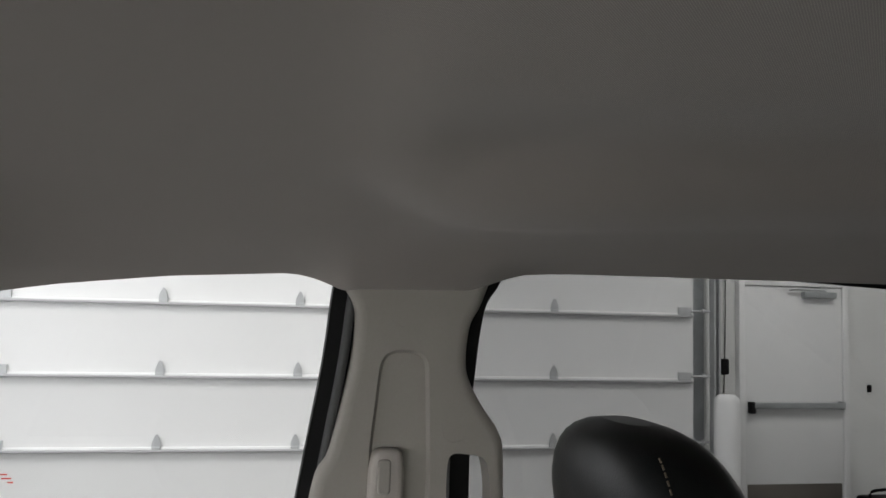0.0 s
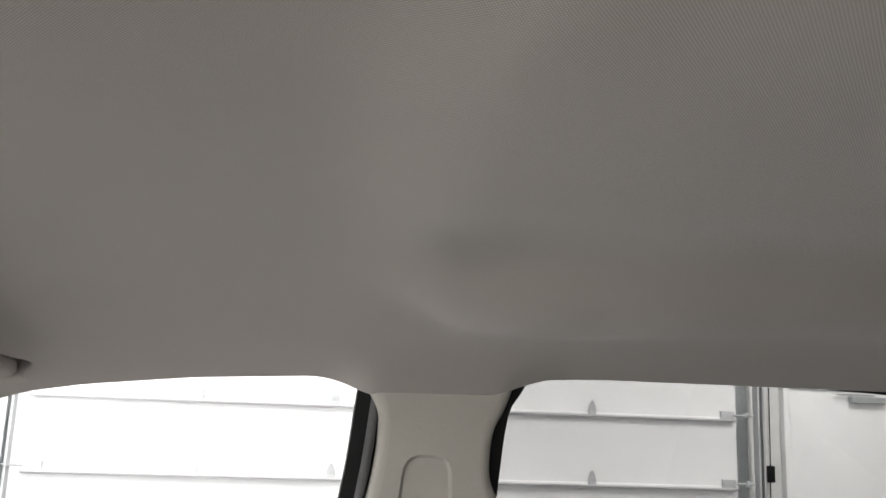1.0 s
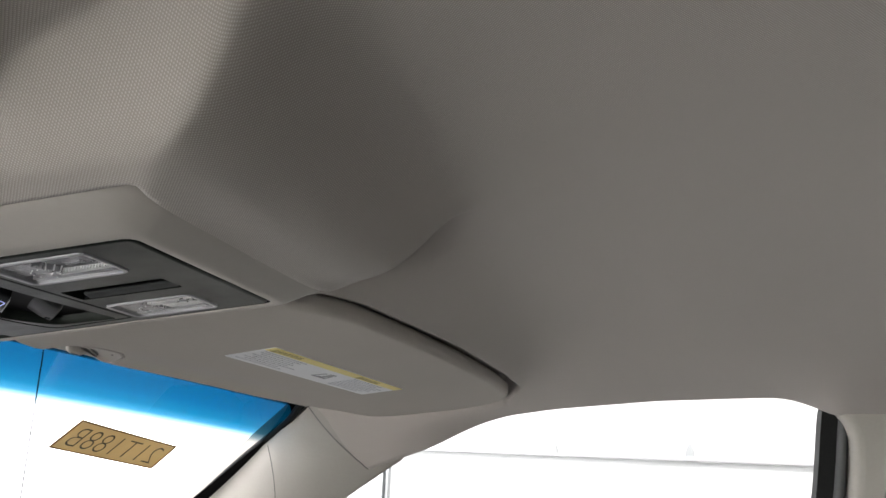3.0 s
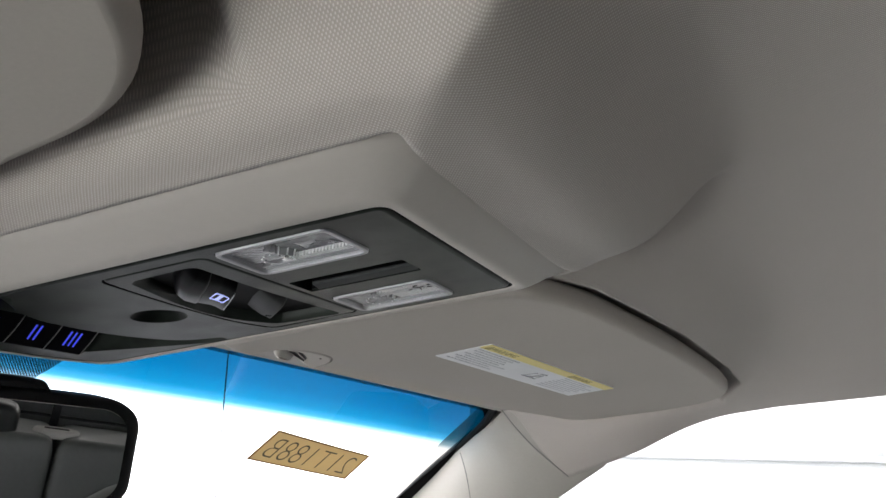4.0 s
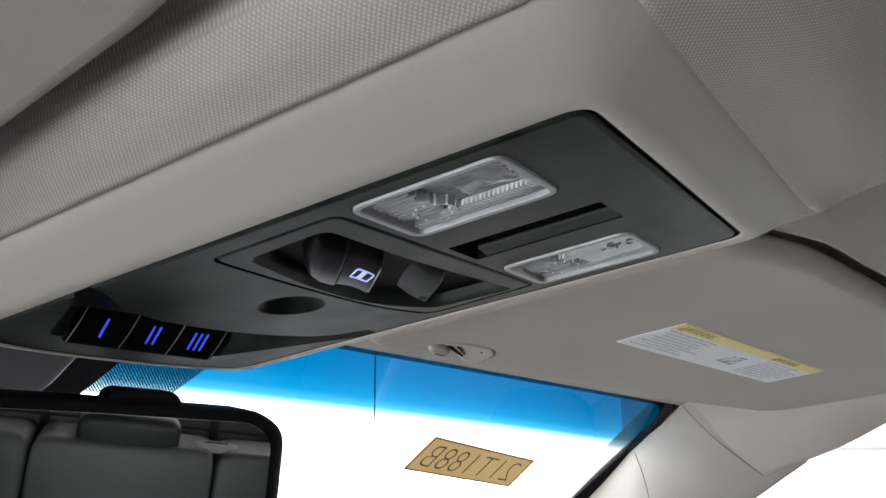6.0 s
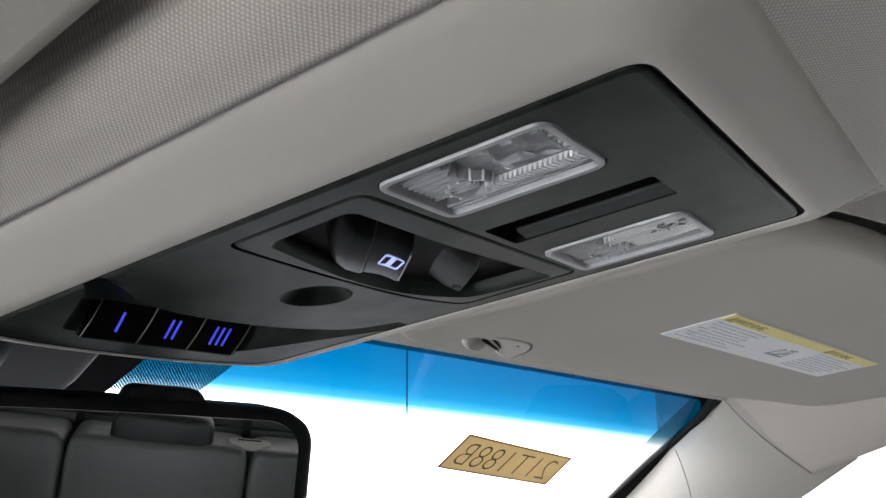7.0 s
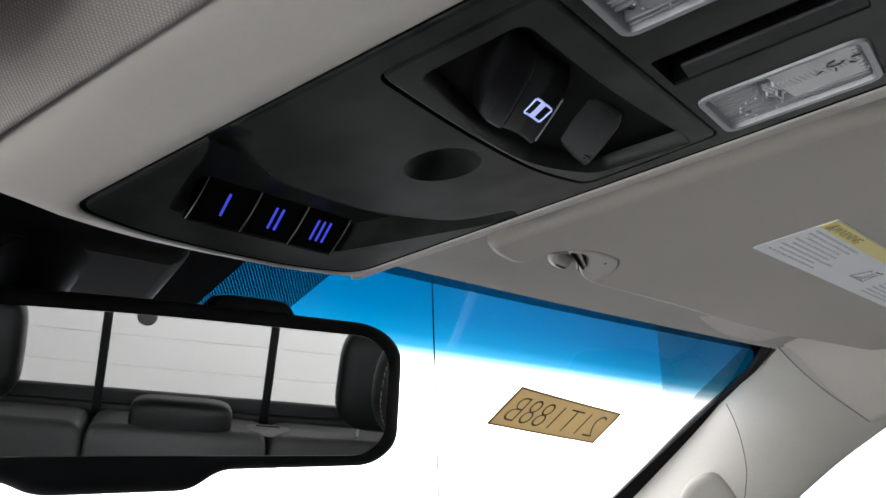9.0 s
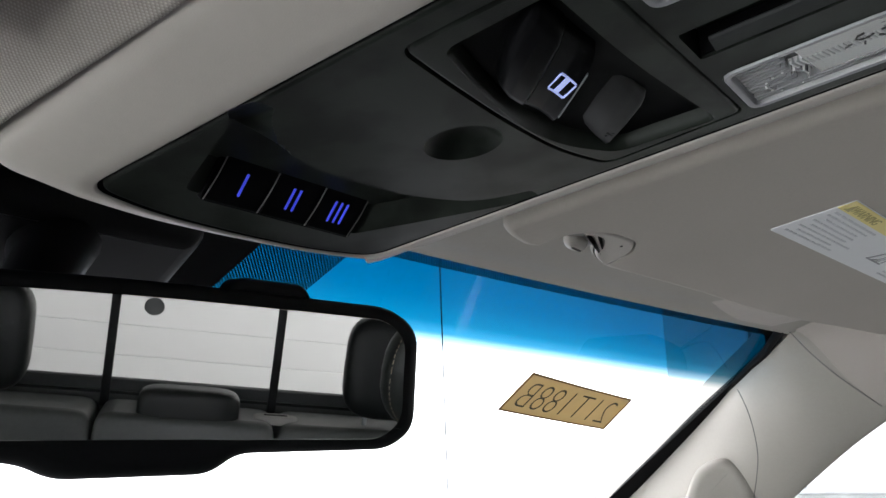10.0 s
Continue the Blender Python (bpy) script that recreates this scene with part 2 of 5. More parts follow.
def fmath(op, a, b=None):
    k = fn.new("ShaderNodeMath")
    k.operation = op
    for i, v in enumerate((a, b)):
        if v is None:
            continue
        if isinstance(v, (int, float)):
            k.inputs[i].default_value = v
        else:
            fl.new(v, k.inputs[i])
    return k.outputs[0]


fx, fy, fz = fs.outputs["X"], fs.outputs["Y"], fs.outputs["Z"]
across_dots, down_dots = fmath("ADD", fx, fy), fmath("SUBTRACT", fx, fy)
dots = fmath("ADD", fmath("COSINE", fmath("MULTIPLY", across_dots, 2900)), fmath("COSINE", fmath("MULTIPLY", down_dots, 2900)))
fl.new(fmath("LESS_THAN", dots, 0.75), fm.inputs[0])
fl.new(ft.outputs[0], fm.inputs[1])
fl.new(fb.outputs[0], fm.inputs[2])
fl.new(fm.outputs[0], fn["Material Output"].inputs[0])


# ---- mesh helpers ----
def finish(bm, sharp=38):
    bmesh.ops.recalc_face_normals(bm, faces=bm.faces)
    for f in bm.faces:
        f.smooth = True
    lim = radians(sharp)
    for ed in bm.edges:
        if len(ed.link_faces) == 2 and (ed.calc_face_angle(0) > lim or max(len(f.verts) for f in ed.link_faces) > 6):
            ed.smooth = False
    return bm


def to_mesh(name, bm, material, sharp=38):
    me = bpy.data.meshes.new(name)
    finish(bm, sharp)
    bm.to_mesh(me)
    bm.free()
    if material:
        me.materials.append(material)
    return me


def part(name, bm, material, parent, label="", sharp=38):
    ob = new(name, to_mesh(name, bm, material, sharp))
    ob.parent = parent
    ob.matrix_parent_inverse = base_of(parent).inverted()
    return tagged(ob, label)


def base_of(ob):
    m = ob.matrix_basis.copy()
    return base_of(ob.parent) @ ob.matrix_parent_inverse @ m if ob.parent else m


def thing(name, place, label, category, group="", kind=""):
    ob = new(name)
    ob.empty_display_size = 0.05
    ob.location = place
    return tagged(ob, label, category, group, kind)


def solid(name, bm, material, label, category, group="", kind="", sharp=38):
    return tagged(new(name, to_mesh(name, bm, material, sharp)), label, category, group, kind)


def loft(rings, closed=True, caps=True, bm=None):
    bm = bm or bmesh.new()
    vs = [[bm.verts.new(p) for p in r] for r in rings]
    n = len(rings[0])
    for a, b in zip(vs, vs[1:]):
        for i in range(n if closed else n - 1):
            j = (i + 1) % n
            bm.faces.new((a[i], a[j], b[j], b[i]))
    if caps and closed:
        bm.faces.new(vs[0])
        bm.faces.new(vs[-1][::-1])
    return bm


def rounded(points, radii, seg=6):
    """A closed 2D outline with its corners rounded."""
    out, n = [], len(points)
    if isinstance(radii, (int, float)):
        radii = [radii] * n
    for i, (p, r) in enumerate(zip(points, radii)):
        p, a, b = Vector(p), Vector(points[i - 1]), Vector(points[(i + 1) % n])
        u, v = (a - p), (b - p)
        d = min(r, u.length * 0.49, v.length * 0.49)
        if d < 1e-5:
            out.append(tuple(p))
            continue
        s, e = p + u.normalized() * d, p + v.normalized() * d
        for k in range(seg + 1):
            t = k / seg
            out.append(tuple((1 - t) ** 2 * s + 2 * t * (1 - t) * p + t * t * e))
    return out


def inset(points, d):
    """The outline moved inwards by d (it runs either way round)."""
    n = len(points)
    area = sum(points[i - 1][0] * points[i][1] - points[i][0] * points[i - 1][1] for i in range(n))
    s = 1 if area > 0 else -1
    out = []
    for i in range(n):
        a, b, c = Vector(points[i - 1]), Vector(points[i]), Vector(points[(i + 1) % n])
        t = ((b - a).normalized() + (c - b).normalized())
        t = t.normalized() if t.length > 1e-9 else (c - b).normalized()
        out.append((b.x - t.y * d * s, b.y + t.x * d * s))
    return out


def slab(outline, place, low, high, r, seg=4, both=False, bm=None):
    """A plate with rounded edges: low is its shown face, place(u, v, h) sets it into the world."""
    rings, sgn = [], (low - high) / abs(low - high)
    if both:
        for k in range(seg + 1):
            a = k / seg * math.pi / 2
            rings.append([place(u, v, high + sgn * r * (1 - math.sin(a))) for u, v in inset(outline, r * (1 - math.cos(a)))][::1])
        rings.reverse()
    else:
        rings.append([place(u, v, high) for u, v in outline])
    for k in range(seg + 1):
        a = k / seg * math.pi / 2
        rings.append([place(u, v, low - sgn * r * (1 - math.sin(a))) for u, v in inset(outline, r * (1 - math.cos(a)))])
    return loft(rings, bm=bm)


def box(x0, x1, y0, y1, z0, z1, r=0.0, bm=None, m=None):
    bm = bm or bmesh.new()
    made = bmesh.ops.create_cube(bm, size=1)["verts"]
    bmesh.ops.scale(bm, vec=(x1 - x0, y1 - y0, z1 - z0), verts=made)
    bmesh.ops.translate(bm, vec=((x0 + x1) / 2, (y0 + y1) / 2, (z0 + z1) / 2), verts=made)
    if r:
        es = list({e for v in made for e in v.link_edges})
        made = list({v for f in bmesh.ops.bevel(bm, geom=es, offset=r, segments=3, affect="EDGES", profile=0.5)["faces"] for v in f.verts} | {v for v in made if v.is_valid})
    if m is not None:
        bmesh.ops.transform(bm, matrix=m, verts=[v for v in made if v.is_valid])
    return bm


def tube(points, radius, seg=10, bm=None, radii=None):
    pts = [Vector(p) for p in points]
    rings = []
    for i, p in enumerate(pts):
        d = (pts[min(i + 1, len(pts) - 1)] - pts[max(i - 1, 0)]).normalized()
        side = d.cross(Vector((0, 0, 1)) if abs(d.z) < 0.9 else Vector((1, 0, 0))).normalized()
        up = side.cross(d)
        r = radii[i] if radii else radius
        rings.append([p + side * r * math.cos(k * 2 * math.pi / seg) + up * r * math.sin(k * 2 * math.pi / seg) for k in range(seg)])
    return loft(rings, bm=bm)


def cut(ob, cutters):
    """Take the cutter shapes out of a mesh object, for good."""
    temp = []
    for c in cutters:
        me = to_mesh("cutter", c, None)
        k = new("cutter", me)
        temp.append(k)
        md = ob.modifiers.new("cut", "BOOLEAN")
        md.operation, md.solver, md.object = "DIFFERENCE", "EXACT", k
    dg = bpy.context.evaluated_depsgraph_get()
    dg.update()
    me = bpy.data.meshes.new_from_object(ob.evaluated_get(dg))
    ob.modifiers.clear()
    old = ob.data
    ob.data = me
    bpy.data.meshes.remove(old)
    for k in temp:
        d = k.data
        bpy.data.objects.remove(k)
        bpy.data.meshes.remove(d)
    bm = bmesh.new()
    bm.from_mesh(me)
    finish(bm)
    bm.to_mesh(me)
    bm.free()
    return ob


def spline(points, n):
    """n places along a smooth curve through the given ones."""
    pts = [Vector(p) for p in points]
    out = []
    for k in range(n):
        t = k / (n - 1) * (len(pts) - 1)
        i = min(int(t), len(pts) - 2)
        f = t - i
        a, b, c, d = pts[max(i - 1, 0)], pts[i], pts[i + 1], pts[min(i + 2, len(pts) - 1)]
        out.append(0.5 * (2 * b + (c - a) * f + (2 * a - 5 * b + 4 * c - d) * f * f + (3 * b - a - 3 * c + d) * f ** 3))
    return out


def curve_at(table, x):
    """Smooth value of a table of (x, value) pairs."""
    if x <= table[0][0]:
        return table[0][1]
    for (a, va), (b, vb) in zip(table, table[1:]):
        if x <= b:
            t = (x - a) / (b - a)
            return va + (vb - va) * t
    return table[-1][1]


def smooth(a, b, x):
    t = min(1, max(0, (x - a) / (b - a)))
    return t * t * (3 - 2 * t)


def words(name, text, size, m, material, parent, mirror=False):
    cu = bpy.data.curves.new(name, "FONT")
    cu.body, cu.size, cu.align_x, cu.align_y, cu.extrude = text, size, "CENTER", "CENTER", 0.0001
    tmp = new("lettering", cu)
    dg = bpy.context.evaluated_depsgraph_get()
    dg.update()
    me = bpy.data.meshes.new_from_object(tmp.evaluated_get(dg))
    bpy.data.objects.remove(tmp)
    bpy.data.curves.remove(cu)
    me.transform(m @ (Matrix.Diagonal((-1, 1, 1, 1)) if mirror else Matrix.Identity(4)))
    me.materials.clear()
    me.materials.append(material)
    ob = new(name, me)
    ob.parent = parent
    ob.matrix_parent_inverse = base_of(parent).inverted()
    return ob


# ---- garage shell ----
def structure(name, bm, material, label, category):
    return solid(name, bm, material, label, category, kind="structure")


WALL_Y, REAR_X, FRONT_X, LEFT_Y, CEIL = 6.95, 5.6, -3.1, -5.6, 4.1
structure("floor", box(-40, 12, -30, 30, -0.2, 0.0), CONCRETE, "smooth grey concrete garage floor", "floor")
structure("ceiling", box(FRONT_X, REAR_X + 0.2, LEFT_Y - 0.2, WALL_Y + 0.4, CEIL, CEIL + 0.2), CEILW, "white panelled garage ceiling", "ceiling")
structure("wall_rear", box(REAR_X + 0.06, REAR_X + 0.26, LEFT_Y, WALL_Y + 0.4, 0, CEIL), WALLW, "white painted wall behind the truck", "wall")
# Unseen wall: dark to cut bounce light, opened only for the side glow.
bm = box(-0.15, REAR_X + 0.06, -2.6, -2.4, 0, CEIL)
box(-3.0, -2.9, -2.6, -2.4, 0, CEIL, bm=bm)
box(-2.9, -0.15, -2.6, -2.4, 2.6, CEIL, bm=bm)
structure("wall_left", bm, DARKWALL, "unseen wall added dark to cut light, with a made-up opening beside the driver door", "wall")
# Unseen glowing sheet, added to light the console's driver flank.
structure("side_fill_sheet", box(-3.6, 0.3, -2.9, -2.85, -0.1, 3.2), SIDELIGHT, "added glowing sheet that lights the cab from the driver's side", "sky")
bm = box(4.0, REAR_X + 0.06, WALL_Y + 0.06, WALL_Y + 0.3, 0, CEIL)
box(FRONT_X, 4.0, WALL_Y + 0.06, WALL_Y + 0.3, 0, CEIL, bm=bm)
structure("wall_right", bm, WALLW, "white painted garage wall beside the truck", "wall")
# Grey strip stands in for the shade on the wall beside the door.
structure("trim", box(3.63, 3.765, WALL_Y + 0.03, WALL_Y + 0.058, 0, 3.6, 0.004), STEEL, "grey strip for the shaded jamb wall beside the overhead door", "door jamb")
structure("backdrop", box(-3.9, -3.85, -4.6, 9.5, 1.05, 6.0), DAYLIGHT, "overcast white daylight outside the open doorway", "sky")

# Unseen fixtures added round these lamps.
for lx, ly in LAMP_SPOTS:
    tl = thing("added_ceiling_light", (lx, ly, CEIL), "unseen white tube light fixture added on the garage ceiling", "ceiling light", "garage ceiling lights")
    part("housing", box(lx - 0.16, lx + 0.16, ly - 0.65, ly + 0.65, 4.03, 4.095, 0.008), WHITE, tl)
    part("diffuser", box(lx - 0.13, lx + 0.13, ly - 0.62, ly + 0.62, 4.005, 4.03, 0.006), TUBE, tl)


def hinge_mesh():
    """A sheet-steel roller hinge: broad foot, pointed upper leaf."""
    out = rounded([(-0.034, 0), (0.034, 0), (0.036, 0.045), (0.010, 0.108), (0.0, 0.116), (-0.010, 0.108), (-0.036, 0.045)], 0.007, 2)
    bm = slab(out, lambda u, v, h: (u, h, v), -0.012, 0.0, 0.003, 2)
    box(-0.032, 0.032, -0.022, 0, -0.012, 0.018, 0.004, bm=bm)
    for hx in (-0.019, 0.019):
        box(hx - 0.006, hx + 0.006, -0.017, -0.01, 0.035, 0.047, bm=bm)
    return to_mesh("hinge", bm, HINGEZINC)


def panel_mesh(width, height):
    """One door section: a plain face between a rolled upper and lower lip."""
    h = height - 0.006
    prof = [(0.0, 0.0), (-0.018, 0.0), (-0.022, 0.008), (-0.018, 0.020), (-0.004, 0.026), (-0.002, 0.05), (-0.002, h - 0.06), (-0.008, h - 0.03), (-0.008, h), (0.04, h), (0.04, 0.0)]
    bm = loft([[(x, y, z) for y, z in prof] for x in (0.0, width)])
    return to_mesh("panel", bm, WHITE, 25)


HINGE = hinge_mesh()


def mesh_part(name, me, parent, m, label=""):
    ob = new(name, me)
    ob.parent = parent
    ob.matrix_parent_inverse = base_of(parent).inverted()
    ob.matrix_basis = m
    return tagged(ob, label)


def overhead_door(m, width, hinges, rows, first, step, label, plain=False):
    """A sectional door: panels, a strut at each joint, hinges, side tracks with rollers. Its own axes: x along, -y to the room."""
    door = thing("overhead_door", m.translation, label, "garage door", "sectional garage doors")
    pm = panel_mesh(width, step)
    if plain:
        prof = [(0.0, 0.0), (-0.004, 0.001), (-0.006, 0.005), (-0.006, step - 0.006), (-0.003, step - 0.002), (0.0, step - 0.001), (0.04, step - 0.001), (0.04, 0.0)]
        pm = to_mesh("panel", loft([[(x, y, z) for y, z in prof] for x in (0.0, width)]), WHITE, 25)
    for r in range(rows):
        z = first + r * step
        mesh_part("panel", pm, door, m @ Matrix.Translation((0, 0, z)))
        if r and not plain:
            bm = box(0.02, width - 0.02, -0.055, -0.02, z - 0.012, z + 0.010, 0.006)
            bm.transform(m)
            part("strut", bm, STRUT, door)
            for hx in hinges:
                mesh_part("hinge", HINGE, door, m @ Matrix.Translation((hx, -0.022, z + 0.012)))
            for ex, s in ((0.10, 1), (width - 0.10, -1)):
                bm = box(ex - 0.05, ex + 0.07, -0.03, -0.003, z - 0.02, z + 0.08, 0.004)
                tube([(ex - s * 0.06, -0.05, z + 0.045), (ex - s * 0.24, -0.05, z + 0.045)], 0.010, 8, bm=bm)
                tube([(ex - s * 0.16, -0.05, z + 0.045), (ex - s * 0.185, -0.05, z + 0.045)], 0.025, 12, bm=bm)
                bm.transform(m)
                part("roller_bracket", bm, HINGEZINC, door, "galvanised roller bracket")
    for ex in (-0.13, width + 0.16):
        bm = loft([[(ex + a, b, z) for a, b in ((0, 0), (0.06, 0), (0.06, -0.09), (0.045, -0.09), (0.045, -0.015), (0.015, -0.015), (0.015, -0.09), (0, -0.09))] for z in (0.0, first + rows * step + 0.05)])
        bm.transform(m)
        part("track", bm, HINGEZINC, door, "galvanised steel door track")
    return door


overhead_door(pose(-2.22, WALL_Y - 0.05, 0), 5.835, (1.29, 2.36, 3.43, 4.53), 6, 0.12, 0.575, "closed white sectional garage door with steel hinges")
overhead_door(pose(REAR_X - 0.05, 2.9, 0, 0, 0, -90), 5.8, (), 16, 0.03, 0.22, "closed white ribbed garage door behind the truck", True)

mk = thing("marker_note", (-2.0, WALL_Y - 0.055, 0.49), "small red marker strokes on the white door", "marking")
for k, (dx, dz, w) in enumerate(((-0.03, 0.03, 0.05), (-0.01, 0.0, 0.07), (0.02, -0.03, 0.04))):
    part("stroke", box(-2.0 + dx - w / 2, -2.0 + dx + w / 2, WALL_Y - 0.054, WALL_Y - 0.0522, 0.49 + dz - 0.006, 0.49 + dz + 0.006), MARKRED, mk)

# Service door with its push bar, beside the overhead door.
DX0, DX1 = 4.147, 5.14
sd = thing("service_door", (4.57, WALL_Y + 0.04, 0), "closed white steel service door with a push bar", "door", kind="structure")
sd.name = "door_1"
part("leaf", box(DX0, DX1, WALL_Y + 0.0, WALL_Y + 0.055, 0.01, 2.14, 0.002), WHITE, sd)
bm = box(DX0 - 0.06, DX0 - 0.004, WALL_Y - 0.02, WALL_Y + 0.058, 0, 2.2, 0.004)
box(DX1 + 0.004, DX1 + 0.06, WALL_Y - 0.02, WALL_Y + 0.058, 0, 2.2, 0.004, bm=bm)
box(DX0 - 0.004, DX1 + 0.004, WALL_Y - 0.02, WALL_Y + 0.058, 2.145, 2.2, 0.004, bm=bm)
part("door_frame", bm, WHITE, sd)
part("kick_plate", box(DX0 + 0.02, DX1 - 0.02, WALL_Y - 0.004, WALL_Y + 0.0, 0.03, 0.35), KICK, sd, "dull metal kick plate")
bar = part("push_bar", box(DX0 + 0.06, DX1 - 0.03, WALL_Y - 0.075, WALL_Y - 0.035, 1.03, 1.085, 0.008), STEEL, sd, "brushed steel push bar")
part("bar_bracket", box(DX0 + 0.025, DX0 + 0.075, WALL_Y - 0.07, WALL_Y, 0.985, 1.09, 0.008), SATIN, bar)
part("bar_bracket", box(DX1 - 0.05, DX1 - 0.015, WALL_Y - 0.07, WALL_Y, 1.02, 1.095, 0.006), STEEL, bar)
closer = part("door_closer", box(4.72, 5.05, WALL_Y - 0.07, WALL_Y, 2.04, 2.10, 0.01), STEEL, sd, "grey door closer")
part("closer_arm", box(4.58, 4.95, WALL_Y - 0.05, WALL_Y - 0.035, 2.105, 2.12, 0.002), STEEL, closer)

pull = thing("door_pull_cord", (3.93, WALL_Y - 0.03, 1.35), "looped pull cord with a black control box", "cord")
part("control_box", box(3.90, 3.98, WALL_Y - 0.03, WALL_Y + 0.058, 1.33, 1.47, 0.008), SATIN, pull, "small black control box")
for dx in (-0.035, 0.035):
    part("cord", tube(spline([(3.94 + dx * 0.3, WALL_Y + 0.03, 3.2), (3.94 + dx, WALL_Y + 0.03, 2.2), (3.94 + dx * 0.8, WALL_Y + 0.03, 1.5), (3.94 + dx * 0.5, WALL_Y + 0.03, 1.16)], 12), 0.005, 6), SATIN, pull)
bol = [(0.0, 0.11), (1.10, 0.11), (1.14, 0.10), (1.165, 0.07), (1.17, 0.02)]
solid("bollard", loft([[(3.86 + r * math.cos(a * math.pi / 12), WALL_Y - 0.2 + r * math.sin(a * math.pi / 12), z) for a in range(24)] for z, r in bol]), WHITE, "white painted pipe bollard on the floor", "bollard")
sw = thing("wall_switch", (5.46, WALL_Y + 0.04, 1.2), "small black push button on the white wall", "switch")
part("plate", box(5.438, 5.476, WALL_Y + 0.035, WALL_Y + 0.06, 1.175, 1.245, 0.006), SATIN, sw)
part("button", box(5.448, 5.466, WALL_Y + 0.025, WALL_Y + 0.035, 1.20, 1.22, 0.003), BLACK, sw)
cart = thing("tool_caddy", (5.5, WALL_Y - 0.3, 0), "black plastic caddy standing on the floor", "caddy")
part("tub", box(5.14, 5.56, WALL_Y - 0.45, WALL_Y - 0.15, 0, 0.28, 0.03), BLACK, cart)
part("handle", tube(spline([(5.18, WALL_Y - 0.3, 0.27), (5.2, WALL_Y - 0.3, 0.33), (5.35, WALL_Y - 0.3, 0.345), (5.5, WALL_Y - 0.3, 0.33), (5.52, WALL_Y - 0.3, 0.27)], 14), 0.014, 8), BLACK, cart)


# ---- truck cab ----
EDGE = [(-0.70, 1.68), (-0.56, 1.690), (-0.50, 1.714), (-0.455, 1.7305), (-0.428, 1.741), (-0.40, 1.756), (-0.372, 1.769), (-0.343, 1.778), (-0.29, 1.7868), (-0.18, 1.7985),
        (-0.057, 1.8052), (-0.035, 1.8015), (-0.015, 1.794), (0.0, 1.787), (0.02, 1.788), (0.14, 1.790), (0.165, 1.802), (0.2, 1.812), (0.26, 1.8140), (0.66, 1.8148), (0.95, 1.802), (1.25, 1.776)]
CROWN = [(-0.70, 1.815), (-0.45, 1.826), (-0.36, 1.836), (-0.33, 1.847), (-0.30, 1.857), (-0.26, 1.864), (-0.22, 1.868), (-0.10, 1.872), (0.05, 1.872), (0.3, 1.876), (0.8, 1.874), (1.25, 1.83)]
# The drop of the headliner round the console: its rear slope along the cab, and its flanks beside it.
HOOD_REAR = [(-0.70, 1.745), (-0.358, 1.7942), (-0.348, 1.8010), (-0.335, 1.8048), (-0.322, 1.8105), (-0.311, 1.820), (-0.300, 1.835), (-0.288, 1.851), (-0.276, 1.862), (-0.262, 1.868), (-0.24, 1.874), (1.3, 2.2)]
HOOD_SIDE = [(-0.10, -0.08), (-0.012, -0.008), (0.0, 0.0), (0.008, 0.0012), (0.015, 0.0050), (0.021, 0.0115), (0.027, 0.0205), (0.036, 0.034), (0.055, 0.058), (0.08, 0.085), (0.9, 1.2)]
MID = 0.003


def blur(table, x, w=0.012):
    return sum(curve_at(table, x + d * w) for d in (-1, -0.5, 0, 0.5, 1)) / 5


def visor_plane(x, y):
    if y < 0:
        return 1.800 + 0.24 * (x + 0.42) + 0.07 * (abs(y) - 0.12)
    return 1.788 + 0.1317 * (x + 0.474) - 0.0461 * (abs(y) - 0.228)


VISOR_REAR = [(0.11, -0.391), (0.14, -0.381), (0.175, -0.368), (0.25, -0.355), (0.33, -0.342), (0.48, -0.327), (0.57, -0.326), (0.61, -0.344)]


